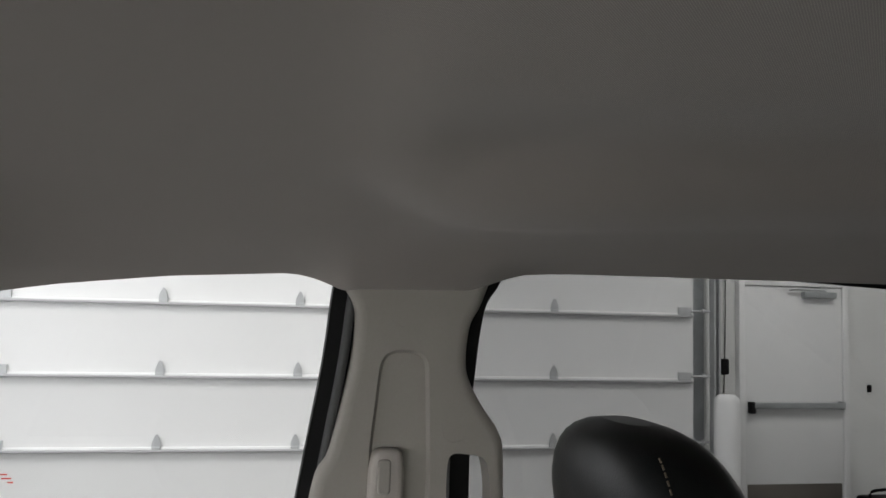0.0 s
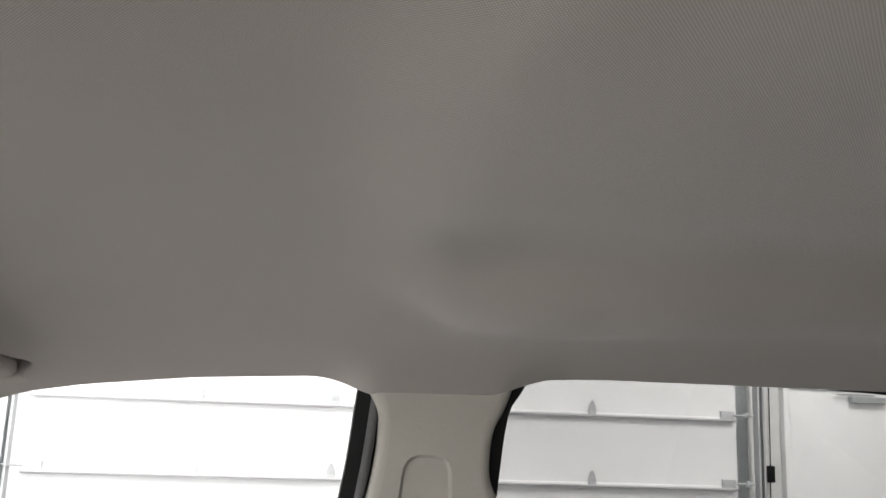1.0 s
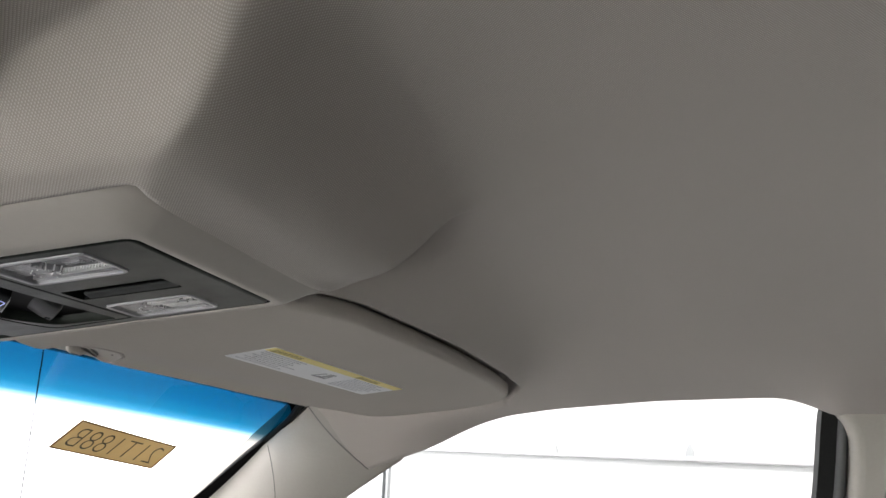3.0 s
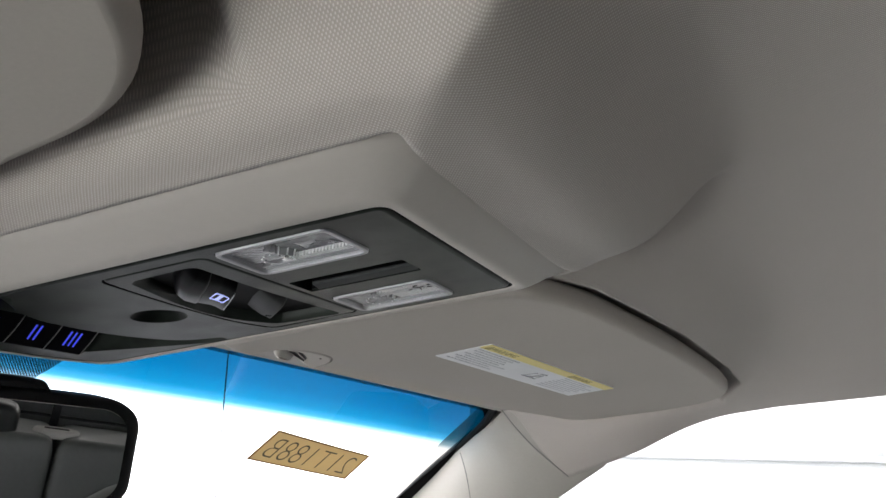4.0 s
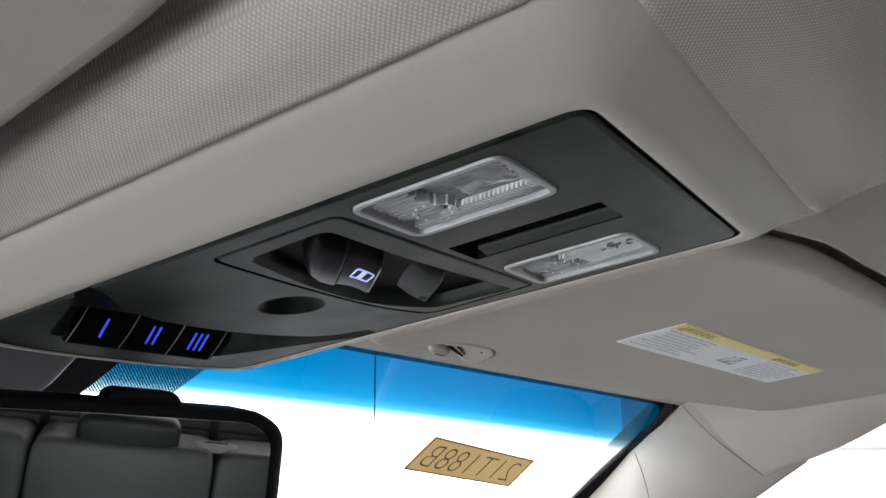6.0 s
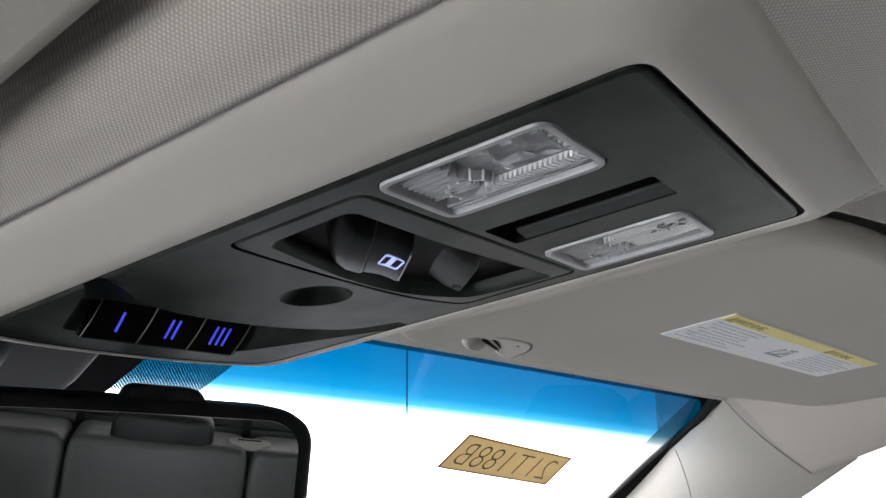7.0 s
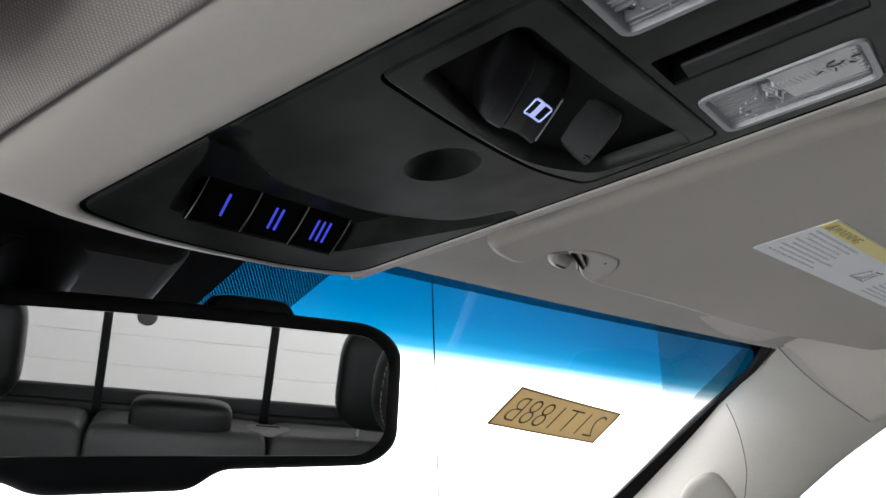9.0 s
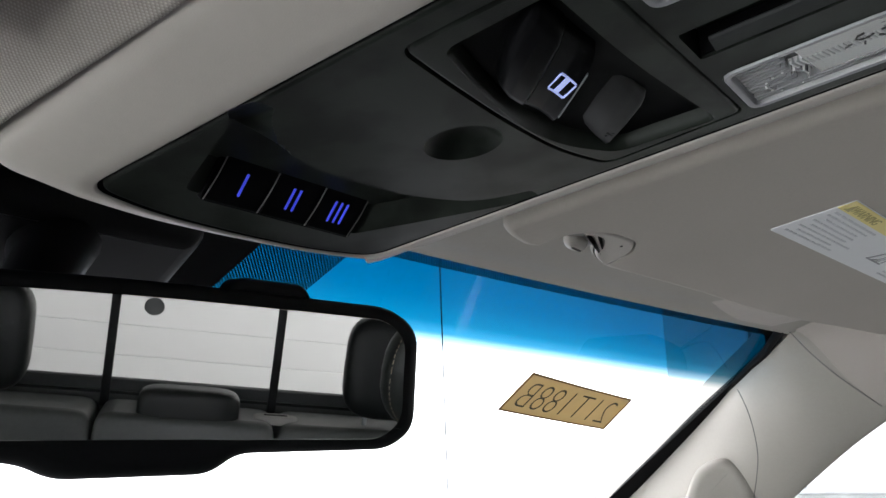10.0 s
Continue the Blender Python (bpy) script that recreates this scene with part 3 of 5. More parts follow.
def roof(x, y):
    ay = abs(y)
    ze, zc = blur(EDGE, x, 0.01), blur(CROWN, x, 0.02)
    k = smooth(-0.25, -0.10, x)
    soft = ze + (blur(EDGE, x, 0.16) - ze) * k
    soft += (1.783 - soft) * smooth(-0.32, -0.38, x)
    # Beside the visors the shoulder falls evenly to the pillar, further back it rolls over.
    front, u = smooth(-0.32, -0.38, x), (ay - 0.588) / 0.071
    shoulder = (1 - front) * smooth(0.50, 0.66, ay) + front * min(1.0, 0.5 * (u + math.sqrt(u * u + 0.012)))
    z = soft + (zc - soft) * (1 - min(1, ay / 0.66) ** 2.3) + (ze - soft) * shoulder
    rear_edge = curve_at(VISOR_REAR, ay)
    low = visor_plane(x, y) + (0.004 if y > 0 else 0.014) + (0.55 if y > 0 else 1.0) * max(0.0, x - rear_edge)
    z += (z - 0.5 * (z - low + math.sqrt((z - low) ** 2 + 0.00008)) - z) * smooth(0.10, 0.14, ay) * (1 - smooth(0.50, 0.60, ay)) * (1 - smooth(-0.27, -0.20, x))
    if x < -0.30:
        over = max(1 - smooth(0.40, 0.50, ay), smooth(0.0, 0.012, x - curve_at([(0.40, -0.530), (0.47, -0.515), (0.53, -0.494), (0.606, -0.478)], ay)))
        if y < 0:
            over *= (1 - smooth(0.130, 0.260, ay)) * smooth(-0.55, -0.51, x)
        pocket = visor_plane(x, y) + (0.018 if y > 0 else 0.0135) + (0.022 if y > 0 else 0.034) * over
        z += (max(z, pocket) - z) * (smooth(0.1125, 0.1150, ay) if y < 0 else smooth(0.104, 0.121, ay)) * (1 - smooth(0.57, 0.63, ay)) * smooth(rear_edge + 0.009, rear_edge + 0.001, x)
    bow = x + 0.035 - 0.45 * min(ay, 0.42) ** 2
    rear = smooth(-0.032, 0.032, bow)
    z -= rear * (1 - smooth(0.36, 0.52, ay)) * (0.012 - 0.011 * smooth(0.04, 0.40, bow))
    z += smooth(-0.02, 0.08, bow) * (0.009 * smooth(0.08, 0.20, ay) - 0.024 * smooth(0.20, 0.33, ay) + 0.015 * smooth(0.33, 0.48, ay))
    z -= 0.006 * math.exp(-((bow + 0.012) / 0.035) ** 2 - ((ay - 0.29) / 0.075) ** 2)
    flank = 1.793 + 0.125 * (min(x, -0.348) + 0.368) + (0.011 if y > MID else 0.0078) + blur(HOOD_SIDE, abs(y - MID) - 0.0935 + (0.4 * min(0.05, max(0.0, x + 0.348)) if y > 0 else 0.0), 0.005)
    flank += 2.2 * max(0.0, 0.0925 - abs(y - MID)) * smooth(-0.347, -0.353, x)
    if y < 0:
        flank += 0.050 * smooth(0.018, 0.024, ay + MID - 0.0935) * smooth(-0.376, -0.406, x)
    slope = blur(HOOD_REAR, x, 0.008)
    hood = 0.5 * (flank + slope + math.sqrt((flank - slope) ** 2 + 0.00012 * smooth(-0.355, -0.335, x) * (1.0 if y > 0 else smooth(1.803, 1.828, max(flank, slope))) + 0.000004))
    z = 0.5 * (z + hood - math.sqrt((z - hood) ** 2 + 0.00003))
    # Behind the console the lining is cut away.
    z += (max(z, 1.823 + 0.125 * (x + 0.368)) - z) * (1 - smooth(0.080, 0.088, abs(y - MID))) * smooth(-0.350, -0.357, x)
    return z


def roof_front(y):
    ay = abs(y)
    return -0.618 + 0.19 * ay * ay if ay < 0.585 else -0.561 + (ay - 0.585) / 0.075 * 0.058


def steps(marks):
    """Places along a line, (to, how many) at a time."""
    out = [marks[0][0]]
    for to, n in marks[1:]:
        a = out[-1]
        out += [a + (to - a) * (k + 1) / n for k in range(n)]
    return out


half = steps([(0.0, 0), (0.08, 12), (0.20, 64), (0.36, 40), (0.60, 60), (0.66, 12)])
across = [-y for y in half[:0:-1]] + half
grid = []
for y in across:
    lip = curve_at(VISOR_REAR, abs(y))
    along = steps([(roof_front(y), 0), (lip - 0.006, 30), (lip + 0.012, 14), (lip + 0.050, 20), (-0.24, 34), (0.20, 66), (1.25, 40)])
    grid.append([Vector((x, y, roof(x, y))) for x in along])
NX = len(grid[0])
for s, edge in ((-1, 0), (1, -1)):
    rim = grid[edge]
    curl = [[Vector((p.x, p.y + s * dy, p.z + dz)) for p in rim] for dy, dz in ((0.006, 0.001), (0.012, 0.006), (0.018, 0.02), (0.03, 0.06))]
    grid = (curl[::-1] + grid) if s < 0 else (grid + curl)
bm = bmesh.new()
cloth = bm.loops.layers.uv.new("cloth")
vs = [[bm.verts.new(p) for p in row] for row in grid]
run_y = [[0.0] * NX for _ in grid]
for j in range(1, len(grid)):
    for i in range(NX):
        d = grid[j][i] - grid[j - 1][i]
        run_y[j][i] = run_y[j - 1][i] + math.hypot(d.y, min(abs(d.z), 0.9 * abs(d.y)))
anchor = min(range(len(grid)), key=lambda j: abs(grid[j][0].y + 0.1))
for j in range(len(grid) - 1):
    for i in range(NX - 1):
        q = ((j, i), (j, i + 1), (j + 1, i + 1), (j + 1, i))
        f = bm.faces.new([vs[a][c] for a, c in q])
        for lp, (a, c) in zip(f.loops, q):
            lp[cloth].uv = (-grid[a][c].x, run_y[a][c] - run_y[anchor][c])
solid("headliner", bm, FABRIC, "grey-beige woven fabric headliner of a pickup truck cab", "headliner", kind="structure", sharp=80)


# Windscreen: raked, bowed across, with its shade band measured down the glass.
def screen_point(y, d):
    """d metres down the rake of the glass."""
    xt, zt = -0.70 + 0.40 * y * y, 1.803 - 0.035 * y * y
    return Vector((xt - d * 0.90, y, zt - d * 0.425))


def glass_top(y):
    """Where the seen glass begins under the header."""
    return -0.016 + 0.090 * y * y


def screen_sheet(y0, y1, d0, d1, ny, nd, lift, hang=True):
    bm = bmesh.new()
    uv = bm.loops.layers.uv.new("band")
    vs = []
    up = Vector((-0.425, 0, 0.90))
    for i in range(nd + 1):
        for j in range(ny + 1):
            y, d = y0 + (y1 - y0) * j / ny, d0 + (d1 - d0) * i / nd
            v = bm.verts.new(screen_point(y, d + (glass_top(y) if hang else 0.0)) + up * lift)
            vs.append((v, y, d))
    for i in range(nd):
        for j in range(ny):
            q = [vs[i * (ny + 1) + j], vs[i * (ny + 1) + j + 1], vs[(i + 1) * (ny + 1) + j + 1], vs[(i + 1) * (ny + 1) + j]]
            f = bm.faces.new([a[0] for a in q])
            for lp, a in zip(f.loops, q):
                lp[uv].uv = (a[1], a[2])
    return bm


def windscreen_header(s):
    """The padded strip of headliner between the visors and the top of the glass."""
    rings = []
    for k in range(61):
        y = s * (0.100 + 0.5 * k / 60)
        ay = abs(y)
        xg, _, zg = screen_point(y, glass_top(y))
        xv = max(xg + 0.055, curve_at([(0.0, -0.585), (0.12, -0.560), (0.21, -0.555), (0.40, -0.532), (0.50, -0.505), (0.6, -0.49)], ay))
        zv = visor_plane(xv, y) + 0.024
        prof = [(xg - 0.006, zg + 0.012), (xg + 0.002, zg - 0.003), (xg + 0.010, zg - 0.006), (xg * 0.6 + xv * 0.4, (zg - 0.006) * 0.6 + zv * 0.4), (xv, zv), (xv + 0.03, zv + 0.006), (xv + 0.06, zv + 0.028), (xv + 0.06, zv + 0.04), (xg, zg + 0.03)]
        rings.append([(x, y, z) for x, z in prof])
    return loft(rings)


for s in (-1, 1):
    solid("windscreen_header", windscreen_header(s), PILLAR, "beige padded header strip above the windscreen", "header trim", kind="structure", sharp=60)


def tinted_sheet(y0, y1, x0, x1, z0, z1, lean):
    """A pane that leans inwards at its top."""
    rings = []
    for z in (z0, z1):
        rings.append([(x0, y0 + (z1 - z) * lean, z), (x1, y0 + (z1 - z) * lean, z), (x1, y1 + (z1 - z) * lean, z), (x0, y1 + (z1 - z) * lean, z)])
    return loft(rings)


BELT = 1.28
cab = thing("truck_cab", (0, 0, 0.3), "cab of a pickup truck with beige trim", "truck cab", kind="structure")
bm = loft([[(x, y, z) for y, z in ((-0.86, 1.25), (-0.90, 0.8), (-0.86, 0.45), (0.86, 0.45), (0.90, 0.8), (0.86, 1.25), (0.84, 1.25), (0.86, 0.8), (0.83, 0.5), (-0.83, 0.5), (-0.86, 0.8), (-0.84, 1.25))] for x in (-1.1, 1.3)])
part("lower_body", bm, PAINT, cab)
bm = box(-1.12, -1.08, -0.86, 0.86, 0.45, 1.20)
part("firewall", bm, DASH, cab)
part("cab_floor", box(-1.1, 1.3, -0.82, 0.82, 0.5, 0.56), CARPET, cab)
for s in (-1, 1):
    bm = box(-1.0, 0.0, s * 0.80 - 0.03, s * 0.80 + 0.03, 0.56, BELT, 0.02)
    part("door_panel", bm, DASH, cab)
    bm = box(0.05, 1.2, s * 0.80 - 0.03, s * 0.80 + 0.03, 0.56, BELT, 0.02)
    part("door_panel", bm, DASH, cab)
    bm = loft([[(x, s * y, z) for y, z in ((0.695, 1.85), (0.74, 1.84), (0.72, 1.90), (0.5, 1.945), (0.0, 1.96), (0.0, 1.94), (0.5, 1.925), (0.69, 1.89))] for x in (-0.45, 1.32)])
    part("roof_skin", bm, PAINT, cab)
    bm = loft([[(x, s * (0.66 + dy), z) for x, dy, z in ((0.98, 0, 1.79), (1.3, 0, 1.79), (1.3, 0.2, BELT), (0.93, 0.2, BELT), (0.93, 0.15, BELT), (0.98, 0, 1.79))][:4] for dy0 in (0,)] + [[(0.98, s * 0.71, 1.80), (1.3, s * 0.71, 1.80), (1.3, s * 0.9, BELT), (0.93, s * 0.9, BELT)]])
    part("rear_quarter_trim", bm, PILLAR, cab)
bm = box(1.26, 1.32, -0.86, 0.86, 0.5, 1.342)
box(1.26, 1.32, -0.72, 0.72, 1.745, 1.94, bm=bm)
for s in (-1, 1):
    box(1.26, 1.32, min(s * 0.62, s * 0.86), max(s * 0.62, s * 0.86), 1.36, 1.745, bm=bm)
part("rear_wall", bm, SEATGREY, cab)
bm = loft([[(x, y, z) for x, z in ((-1.25, 1.20), (-1.05, 1.23), (-0.72, 1.20), (-0.62, 1.15), (-0.60, 1.02), (-0.72, 0.8), (-1.08, 0.8))] for y in (-0.80, 0.80)])
part("dashboard", bm, DASH, cab)
bm = loft([[(x, y, z) for x, z in ((-1.1, 1.20), (-1.3, 1.17), (-1.9, 1.12), (-2.25, 1.04), (-2.3, 0.6), (-1.1, 0.45))] for y in (-0.92, 0.92)])
part("hood", bm, PAINT, cab)
for xw in (-1.75, 1.9):
    for s in (-1, 1):
        ring = [[(xw + r * math.cos(k * math.pi / 16), s * 0.85 + w, 0.39 + r * math.sin(k * math.pi / 16)) for k in range(32)] for w, r in ((-0.13, 0.25), (-0.13, 0.36), (-0.10, 0.39), (0.10, 0.39), (0.13, 0.36), (0.13, 0.25))]
        part("wheel", loft(ring), RUBBER, cab)
part("cargo_bed", box(1.36, 3.0, -0.95, 0.95, 0.5, 0.96, 0.03), PAINT, cab)

ws = thing("windscreen", (-0.9, 0, 1.6), "raked windscreen with a blue shade band", "windscreen", kind="structure")
ws.name = "window_1"
part("pane", screen_sheet(-0.80, 0.80, -0.03, 0.72, 40, 30, 0.0008), SCREEN, ws)
part("dot_band", screen_sheet(-0.60, 0.60, 0.0, 0.011, 60, 2, -0.0001), FRIT, ws, "band of black ceramic dots")
part("dot_patch", screen_sheet(0.113, 0.170, 0.0, 0.080, 8, 6, 0.0, False), FRIT, ws, "patch of black ceramic dots")
part("black_border", screen_sheet(-0.72, 0.72, -0.12, -0.0004, 40, 4, -0.0002), FRITBLACK, ws, "opaque black ceramic border")
part("black_border", screen_sheet(-0.165, 0.1126, -0.03, 0.085, 20, 8, -0.0006, False), FRITBLACK, ws, "opaque black ceramic border")

FRIT_IN = [(0.500, 0.004), (0.531, 0.0062), (0.571, 0.0134), (0.599, 0.0279), (0.617, 0.0446), (0.632, 0.0678), (0.645, 0.10), (0.658, 0.135), (0.687, 0.215), (0.734, 0.349), (0.79, 0.52)]
FRIT_OUT = [(0.500, -0.01), (0.545, -0.01), (0.62, -0.008), (0.64, 0.0), (0.655, 0.03), (0.665, 0.07), (0.672, 0.10), (0.685, 0.135), (0.715, 0.22), (0.765, 0.355), (0.82, 0.525)]
for s in (-1, 1):
    ci, co = spline([(a, b, 0) for a, b in FRIT_IN], 40), spline([(a, b, 0) for a, b in FRIT_OUT], 40)
    bm = loft([[screen_point(s * (p.x + (q.x - p.x) * k / 3), p.y + (q.y - p.y) * k / 3) + Vector((0.425, 0, -0.90)) * 0.0006 for k in range(4)] for p, q in zip(ci, co)], closed=False)
    part("black_border", bm, FRITBLACK, ws, "opaque black ceramic border")

# Side glass.
for s in (-1, 1):
    bm = slab([(-0.005, BELT - 0.05), (-0.005, 1.86), (-0.33, 1.84), (-0.47, 1.745), (-0.56, 1.69), (-0.74, 1.56), (-1.0, 1.36), (-1.05, BELT - 0.05)], lambda u, v, h: (u, s * (0.697 + h + (1.86 - v) * 0.24), v), 0.0, 0.005, 0.0005, 1)
    w = thing("side_window", (-0.5, s * 0.75, BELT), "clear front door window", "window", kind="structure")
    part("pane", bm, SIDEGLASS, w)
    bm = tinted_sheet(s * 0.695, s * 0.70, 0.145, 0.97, BELT - 0.05, 1.86, 0.22 * s)
    w = thing("rear_side_window", (0.5, s * 0.75, BELT), "dark-tinted rear door window", "window", kind="structure")
    part("pane", bm, TINTGLASS, w)
rw = thing("rear_window", (1.29, 0, 1.36), "sliding rear cab window with black bars", "window", kind="structure")
part("pane", box(1.288, 1.292, -0.62, 0.62, 1.342, 1.745), REARGLASS, rw)
for y in (-0.198, 0.198):
    part("bar", box(1.240, 1.250, y - 0.0105, y + 0.0105, 1.285, 1.745, 0.003), SATIN, rw)
part("sill_frame", box(1.256, 1.287, -0.62, 0.62, 1.322, 1.350, 0.003), LEDGE, rw, "dark grey lower window frame")
part("sill_seal", box(1.252, 1.259, -0.62, 0.62, 1.314, 1.321, 0.002), SATIN, rw)
disc = [(1.284, -0.112 + 0.024 * math.cos(k * math.pi / 12), 1.530 + 0.022 * math.sin(k * math.pi / 12)) for k in range(24)]
part("round_decal", loft([disc, [(x + 0.003, y, z) for x, y, z in disc]]), GREYSEAL, rw, "small round dark decal")


# Windscreen pillar trim.
def windscreen_pillar(s):
    a = spline([(-0.553, 0.587, 1.784), (-0.5845, 0.6165, 1.7640), (-0.6165, 0.6435, 1.7465), (-0.675, 0.69, 1.7145), (-0.74, 0.735, 1.675), (-0.82, 0.785, 1.625), (-1.0, 0.88, 1.50)], 30)
    b = spline([(-0.466, 0.664, 1.7275), (-0.503, 0.674, 1.704), (-0.546, 0.690, 1.676), (-0.62, 0.715, 1.62), (-0.72, 0.75, 1.545), (-0.92, 0.83, 1.40)], 30)
    rings = []
    for i, (p, q) in enumerate(zip(a, b)):
        c = (p + q) / 2 + Vector((-0.008, -0.055, 0.0)) * smooth(-3, 12, i)
        out = 0.010 * (1 - smooth(2, 8, i))
        p, c = [v + Vector((0, out, 0)) for v in (p, c)]
        ring = [p + Vector((-0.01, 0.03, 0.03))]
        for k in range(13):
            t = k / 12
            ring.append((1 - t) ** 2 * p + 2 * t * (1 - t) * c + t * t * q)
        ring += [q + Vector((0, 0.004, -0.002)), q + Vector((0.0, 0.03, 0.012))]
        rings.append([(v.x, s * v.y, v.z) for v in ring])
    return loft(rings)


for s in (-1, 1):
    p = thing("windscreen_pillar", (-0.75, s * 0.66, 1.28), "moulded beige plastic windscreen pillar trim", "pillar trim", kind="structure")
    part("trim", windscreen_pillar(s), PILLAR, p, sharp=60)
    edge = spline([(-0.540, 0.575, 1.790), (-0.556, 0.588, 1.783), (-0.5845, 0.6215, 1.7635), (-0.6165, 0.6475, 1.7460), (-0.675, 0.69, 1.7140), (-0.74, 0.735, 1.674), (-0.82, 0.785, 1.624), (-1.0, 0.88, 1.499)], 36)
    part("glass_seal", tube([(v.x - 0.004, s * (v.y - 0.001), v.z + 0.002) for v in edge], 0.0042, 8), RUBBER, p, "black windscreen edge seal")
    mound = rounded([(-0.632, 1.615), (-0.634, 1.655), (-0.652, 1.675), (-0.680, 1.664), (-0.71, 1.61), (-0.76, 1.54), (-0.70, 1.50), (-0.640, 1.57)], 0.016, 6)
    part("grab_handle", slab(mound, lambda u, v, h: (u, s * (h + (1.67 - v) * 0.50 + (u + 0.635) * 0.42), v), 0.676, 0.73, 0.010, 6, both=True), PILLAR, p, "moulded beige grab handle")
    seam = spline([(-0.5582, 0.5946, 1.7787), (-0.5479, 0.6098, 1.7615), (-0.5334, 0.6247, 1.743), (-0.518, 0.6411, 1.7268), (-0.5045, 0.6585, 1.7130)], 20)
    part("seam", tube([(v.x, s * v.y, v.z) for v in seam], 0.0006, 6), GUIDE, p, "dark joint between pillar trim and headliner")
    seam = spline([(-0.6225, 0.640, 1.735), (-0.6191, 0.6383, 1.7277), (-0.615, 0.6376, 1.716), (-0.6134, 0.6449, 1.6978), (-0.617, 0.6625, 1.6744), (-0.6253, 0.6793, 1.653), (-0.6345, 0.6946, 1.6337)], 24)
    part("seam", tube([(v.x, s * (v.y + 0.0003), v.z) for v in seam], 0.0004, 6), GREYSEAL, p, "thin dark joint in the trim")


# Door pillar trim with its belt slide and grab loop.
def door_pillar(s):
    p = thing("door_pillar", (0.08, s * 0.67, 0.6), "beige door pillar trim with a grab loop", "pillar trim", kind="structure")
    right = spline([(0.160, 1.802, 0), (0.150, 1.775, 0), (0.139, 1.752, 0), (0.136, 1.712, 0), (0.143, 1.688, 0), (0.160, 1.660, 0), (0.175, 1.638, 0), (0.182, 1.60, 0), (0.182, 1.42, 0), (0.15, 1.30, 0)], 40)
    left = spline([(-0.06, 1.28, 0), (-0.030, 1.56, 0), (-0.010, 1.62, 0), (0.008, 1.70, 0), (0.013, 1.752, 0), (0.008, 1.778, 0), (-0.010, 1.806, 0)], 34)
    out = [(v.x, v.y) for v in right + left]
    t = part("trim", slab(out, lambda u, v, h: (u, s * (h + (1.8 - v) * 0.06), v), 0.652, 0.688, 0.012, 6), PILLAR, p)
    hole = rounded([(0.118, 1.617), (0.160, 1.612), (0.166, 1.58), (0.166, 1.44), (0.126, 1.44), (0.116, 1.58)], 0.012, 4)
    arch = rounded([(0.030, 1.40), (0.095, 1.40), (0.099, 1.60), (0.093, 1.727), (0.041, 1.727), (0.031, 1.62)], [0.01, 0.01, 0.01, 0.022, 0.022, 0.01], 5)
    cut(t, [slab(hole, lambda u, v, h: (u, s * h, v), 0.60, 0.75, 0.001, 1)])
    cut(t, [loft([[(u, s * (h + (1.8 - v) * 0.06), v) for u, v in inset(arch, g)] for h, g in ((0.60, 0.0), (0.6515, 0.0), (0.6575, 0.004))])])
    sl = part("belt_slide", slab(rounded([(0.036, 1.622), (0.066, 1.622), (0.069, 1.60), (0.069, 1.50), (0.030, 1.50), (0.031, 1.60)], 0.009, 4), lambda u, v, h: (u, s * (h + (1.8 - v) * 0.06), v), 0.640, 0.662, 0.007, 4), BEIGE, p)
    part("release_button", slab(rounded([(0.040, 1.612), (0.054, 1.612), (0.054, 1.575), (0.040, 1.575)], 0.005, 3), lambda u, v, h: (u, s * (h + (1.8 - v) * 0.06), v), 0.637, 0.643, 0.002, 2), PILLAR, sl)
    for cx in (0.070, 0.128):
        zc = 1.765 if cx < 0.1 else 1.642
        part("fastener_cap", tube([(cx - 0.02, s * 0.6545, zc + 0.005), (cx - 0.018, s * 0.6545, zc - 0.008), (cx - 0.008, s * 0.6550, zc - 0.014), (cx + 0.004, s * 0.6555, zc - 0.012)], 0.0005, 6), PILLAR, p)
    left = [(-0.004, 1.812), (-0.011, 1.790), (-0.019, 1.713), (-0.034, 1.619), (-0.052, 1.50), (-0.075, 1.33)]
    bm = loft([[(x, s * (0.672 + (1.8 - z) * 0.1), z), (x + 0.017, s * (0.668 + (1.8 - z) * 0.1), z), (x + 0.045, s * (0.695 + (1.8 - z) * 0.1), z), (x, s * (0.70 + (1.8 - z) * 0.1), z)] for x, z in [tuple(v)[:2] for v in spline([(a, b, 0) for a, b in left], 16)]])
    part("door_seal", bm, RUBBER, p, "black rubber door seal")
    bm = tube([(x + 0.021, s * (0.668 + (1.8 - z) * 0.1), z) for x, z in [tuple(v)[:2] for v in spline([(a, b, 0) for a, b in left], 16)]], 0.0055, 10)
    part("grey_bead", bm, GREYSEAL, p, "grey rubber bead")
    right = [(0.184, 1.822), (0.172, 1.797), (0.158, 1.772), (0.150, 1.709), (0.146, 1.62), (0.15, 1.33)]
    bm = loft([[(x - 0.022, s * (0.672 + (1.8 - z) * 0.06), z), (x, s * (0.672 + (1.8 - z) * 0.06), z), (x, s * (0.70 + (1.8 - z) * 0.1), z), (x - 0.022, s * (0.70 + (1.8 - z) * 0.1), z)] for x, z in [tuple(v)[:2] for v in spline([(a, b, 0) for a, b in right], 18)]])
    part("door_seal", bm, RUBBER, p, "black rubber door seal")
    return p


for s in (-1, 1):
    door_pillar(s)
    bm = tube(spline([(0.20, s * 0.667, 1.815), (0.26, s * 0.667, 1.8195), (0.5, s * 0.667, 1.8195), (0.95, s * 0.667, 1.797)], 20), 0.0035, 6)
    solid("roof_seal", bm, RUBBER, "thin black rubber seal under the roof edge", "seal", kind="structure")


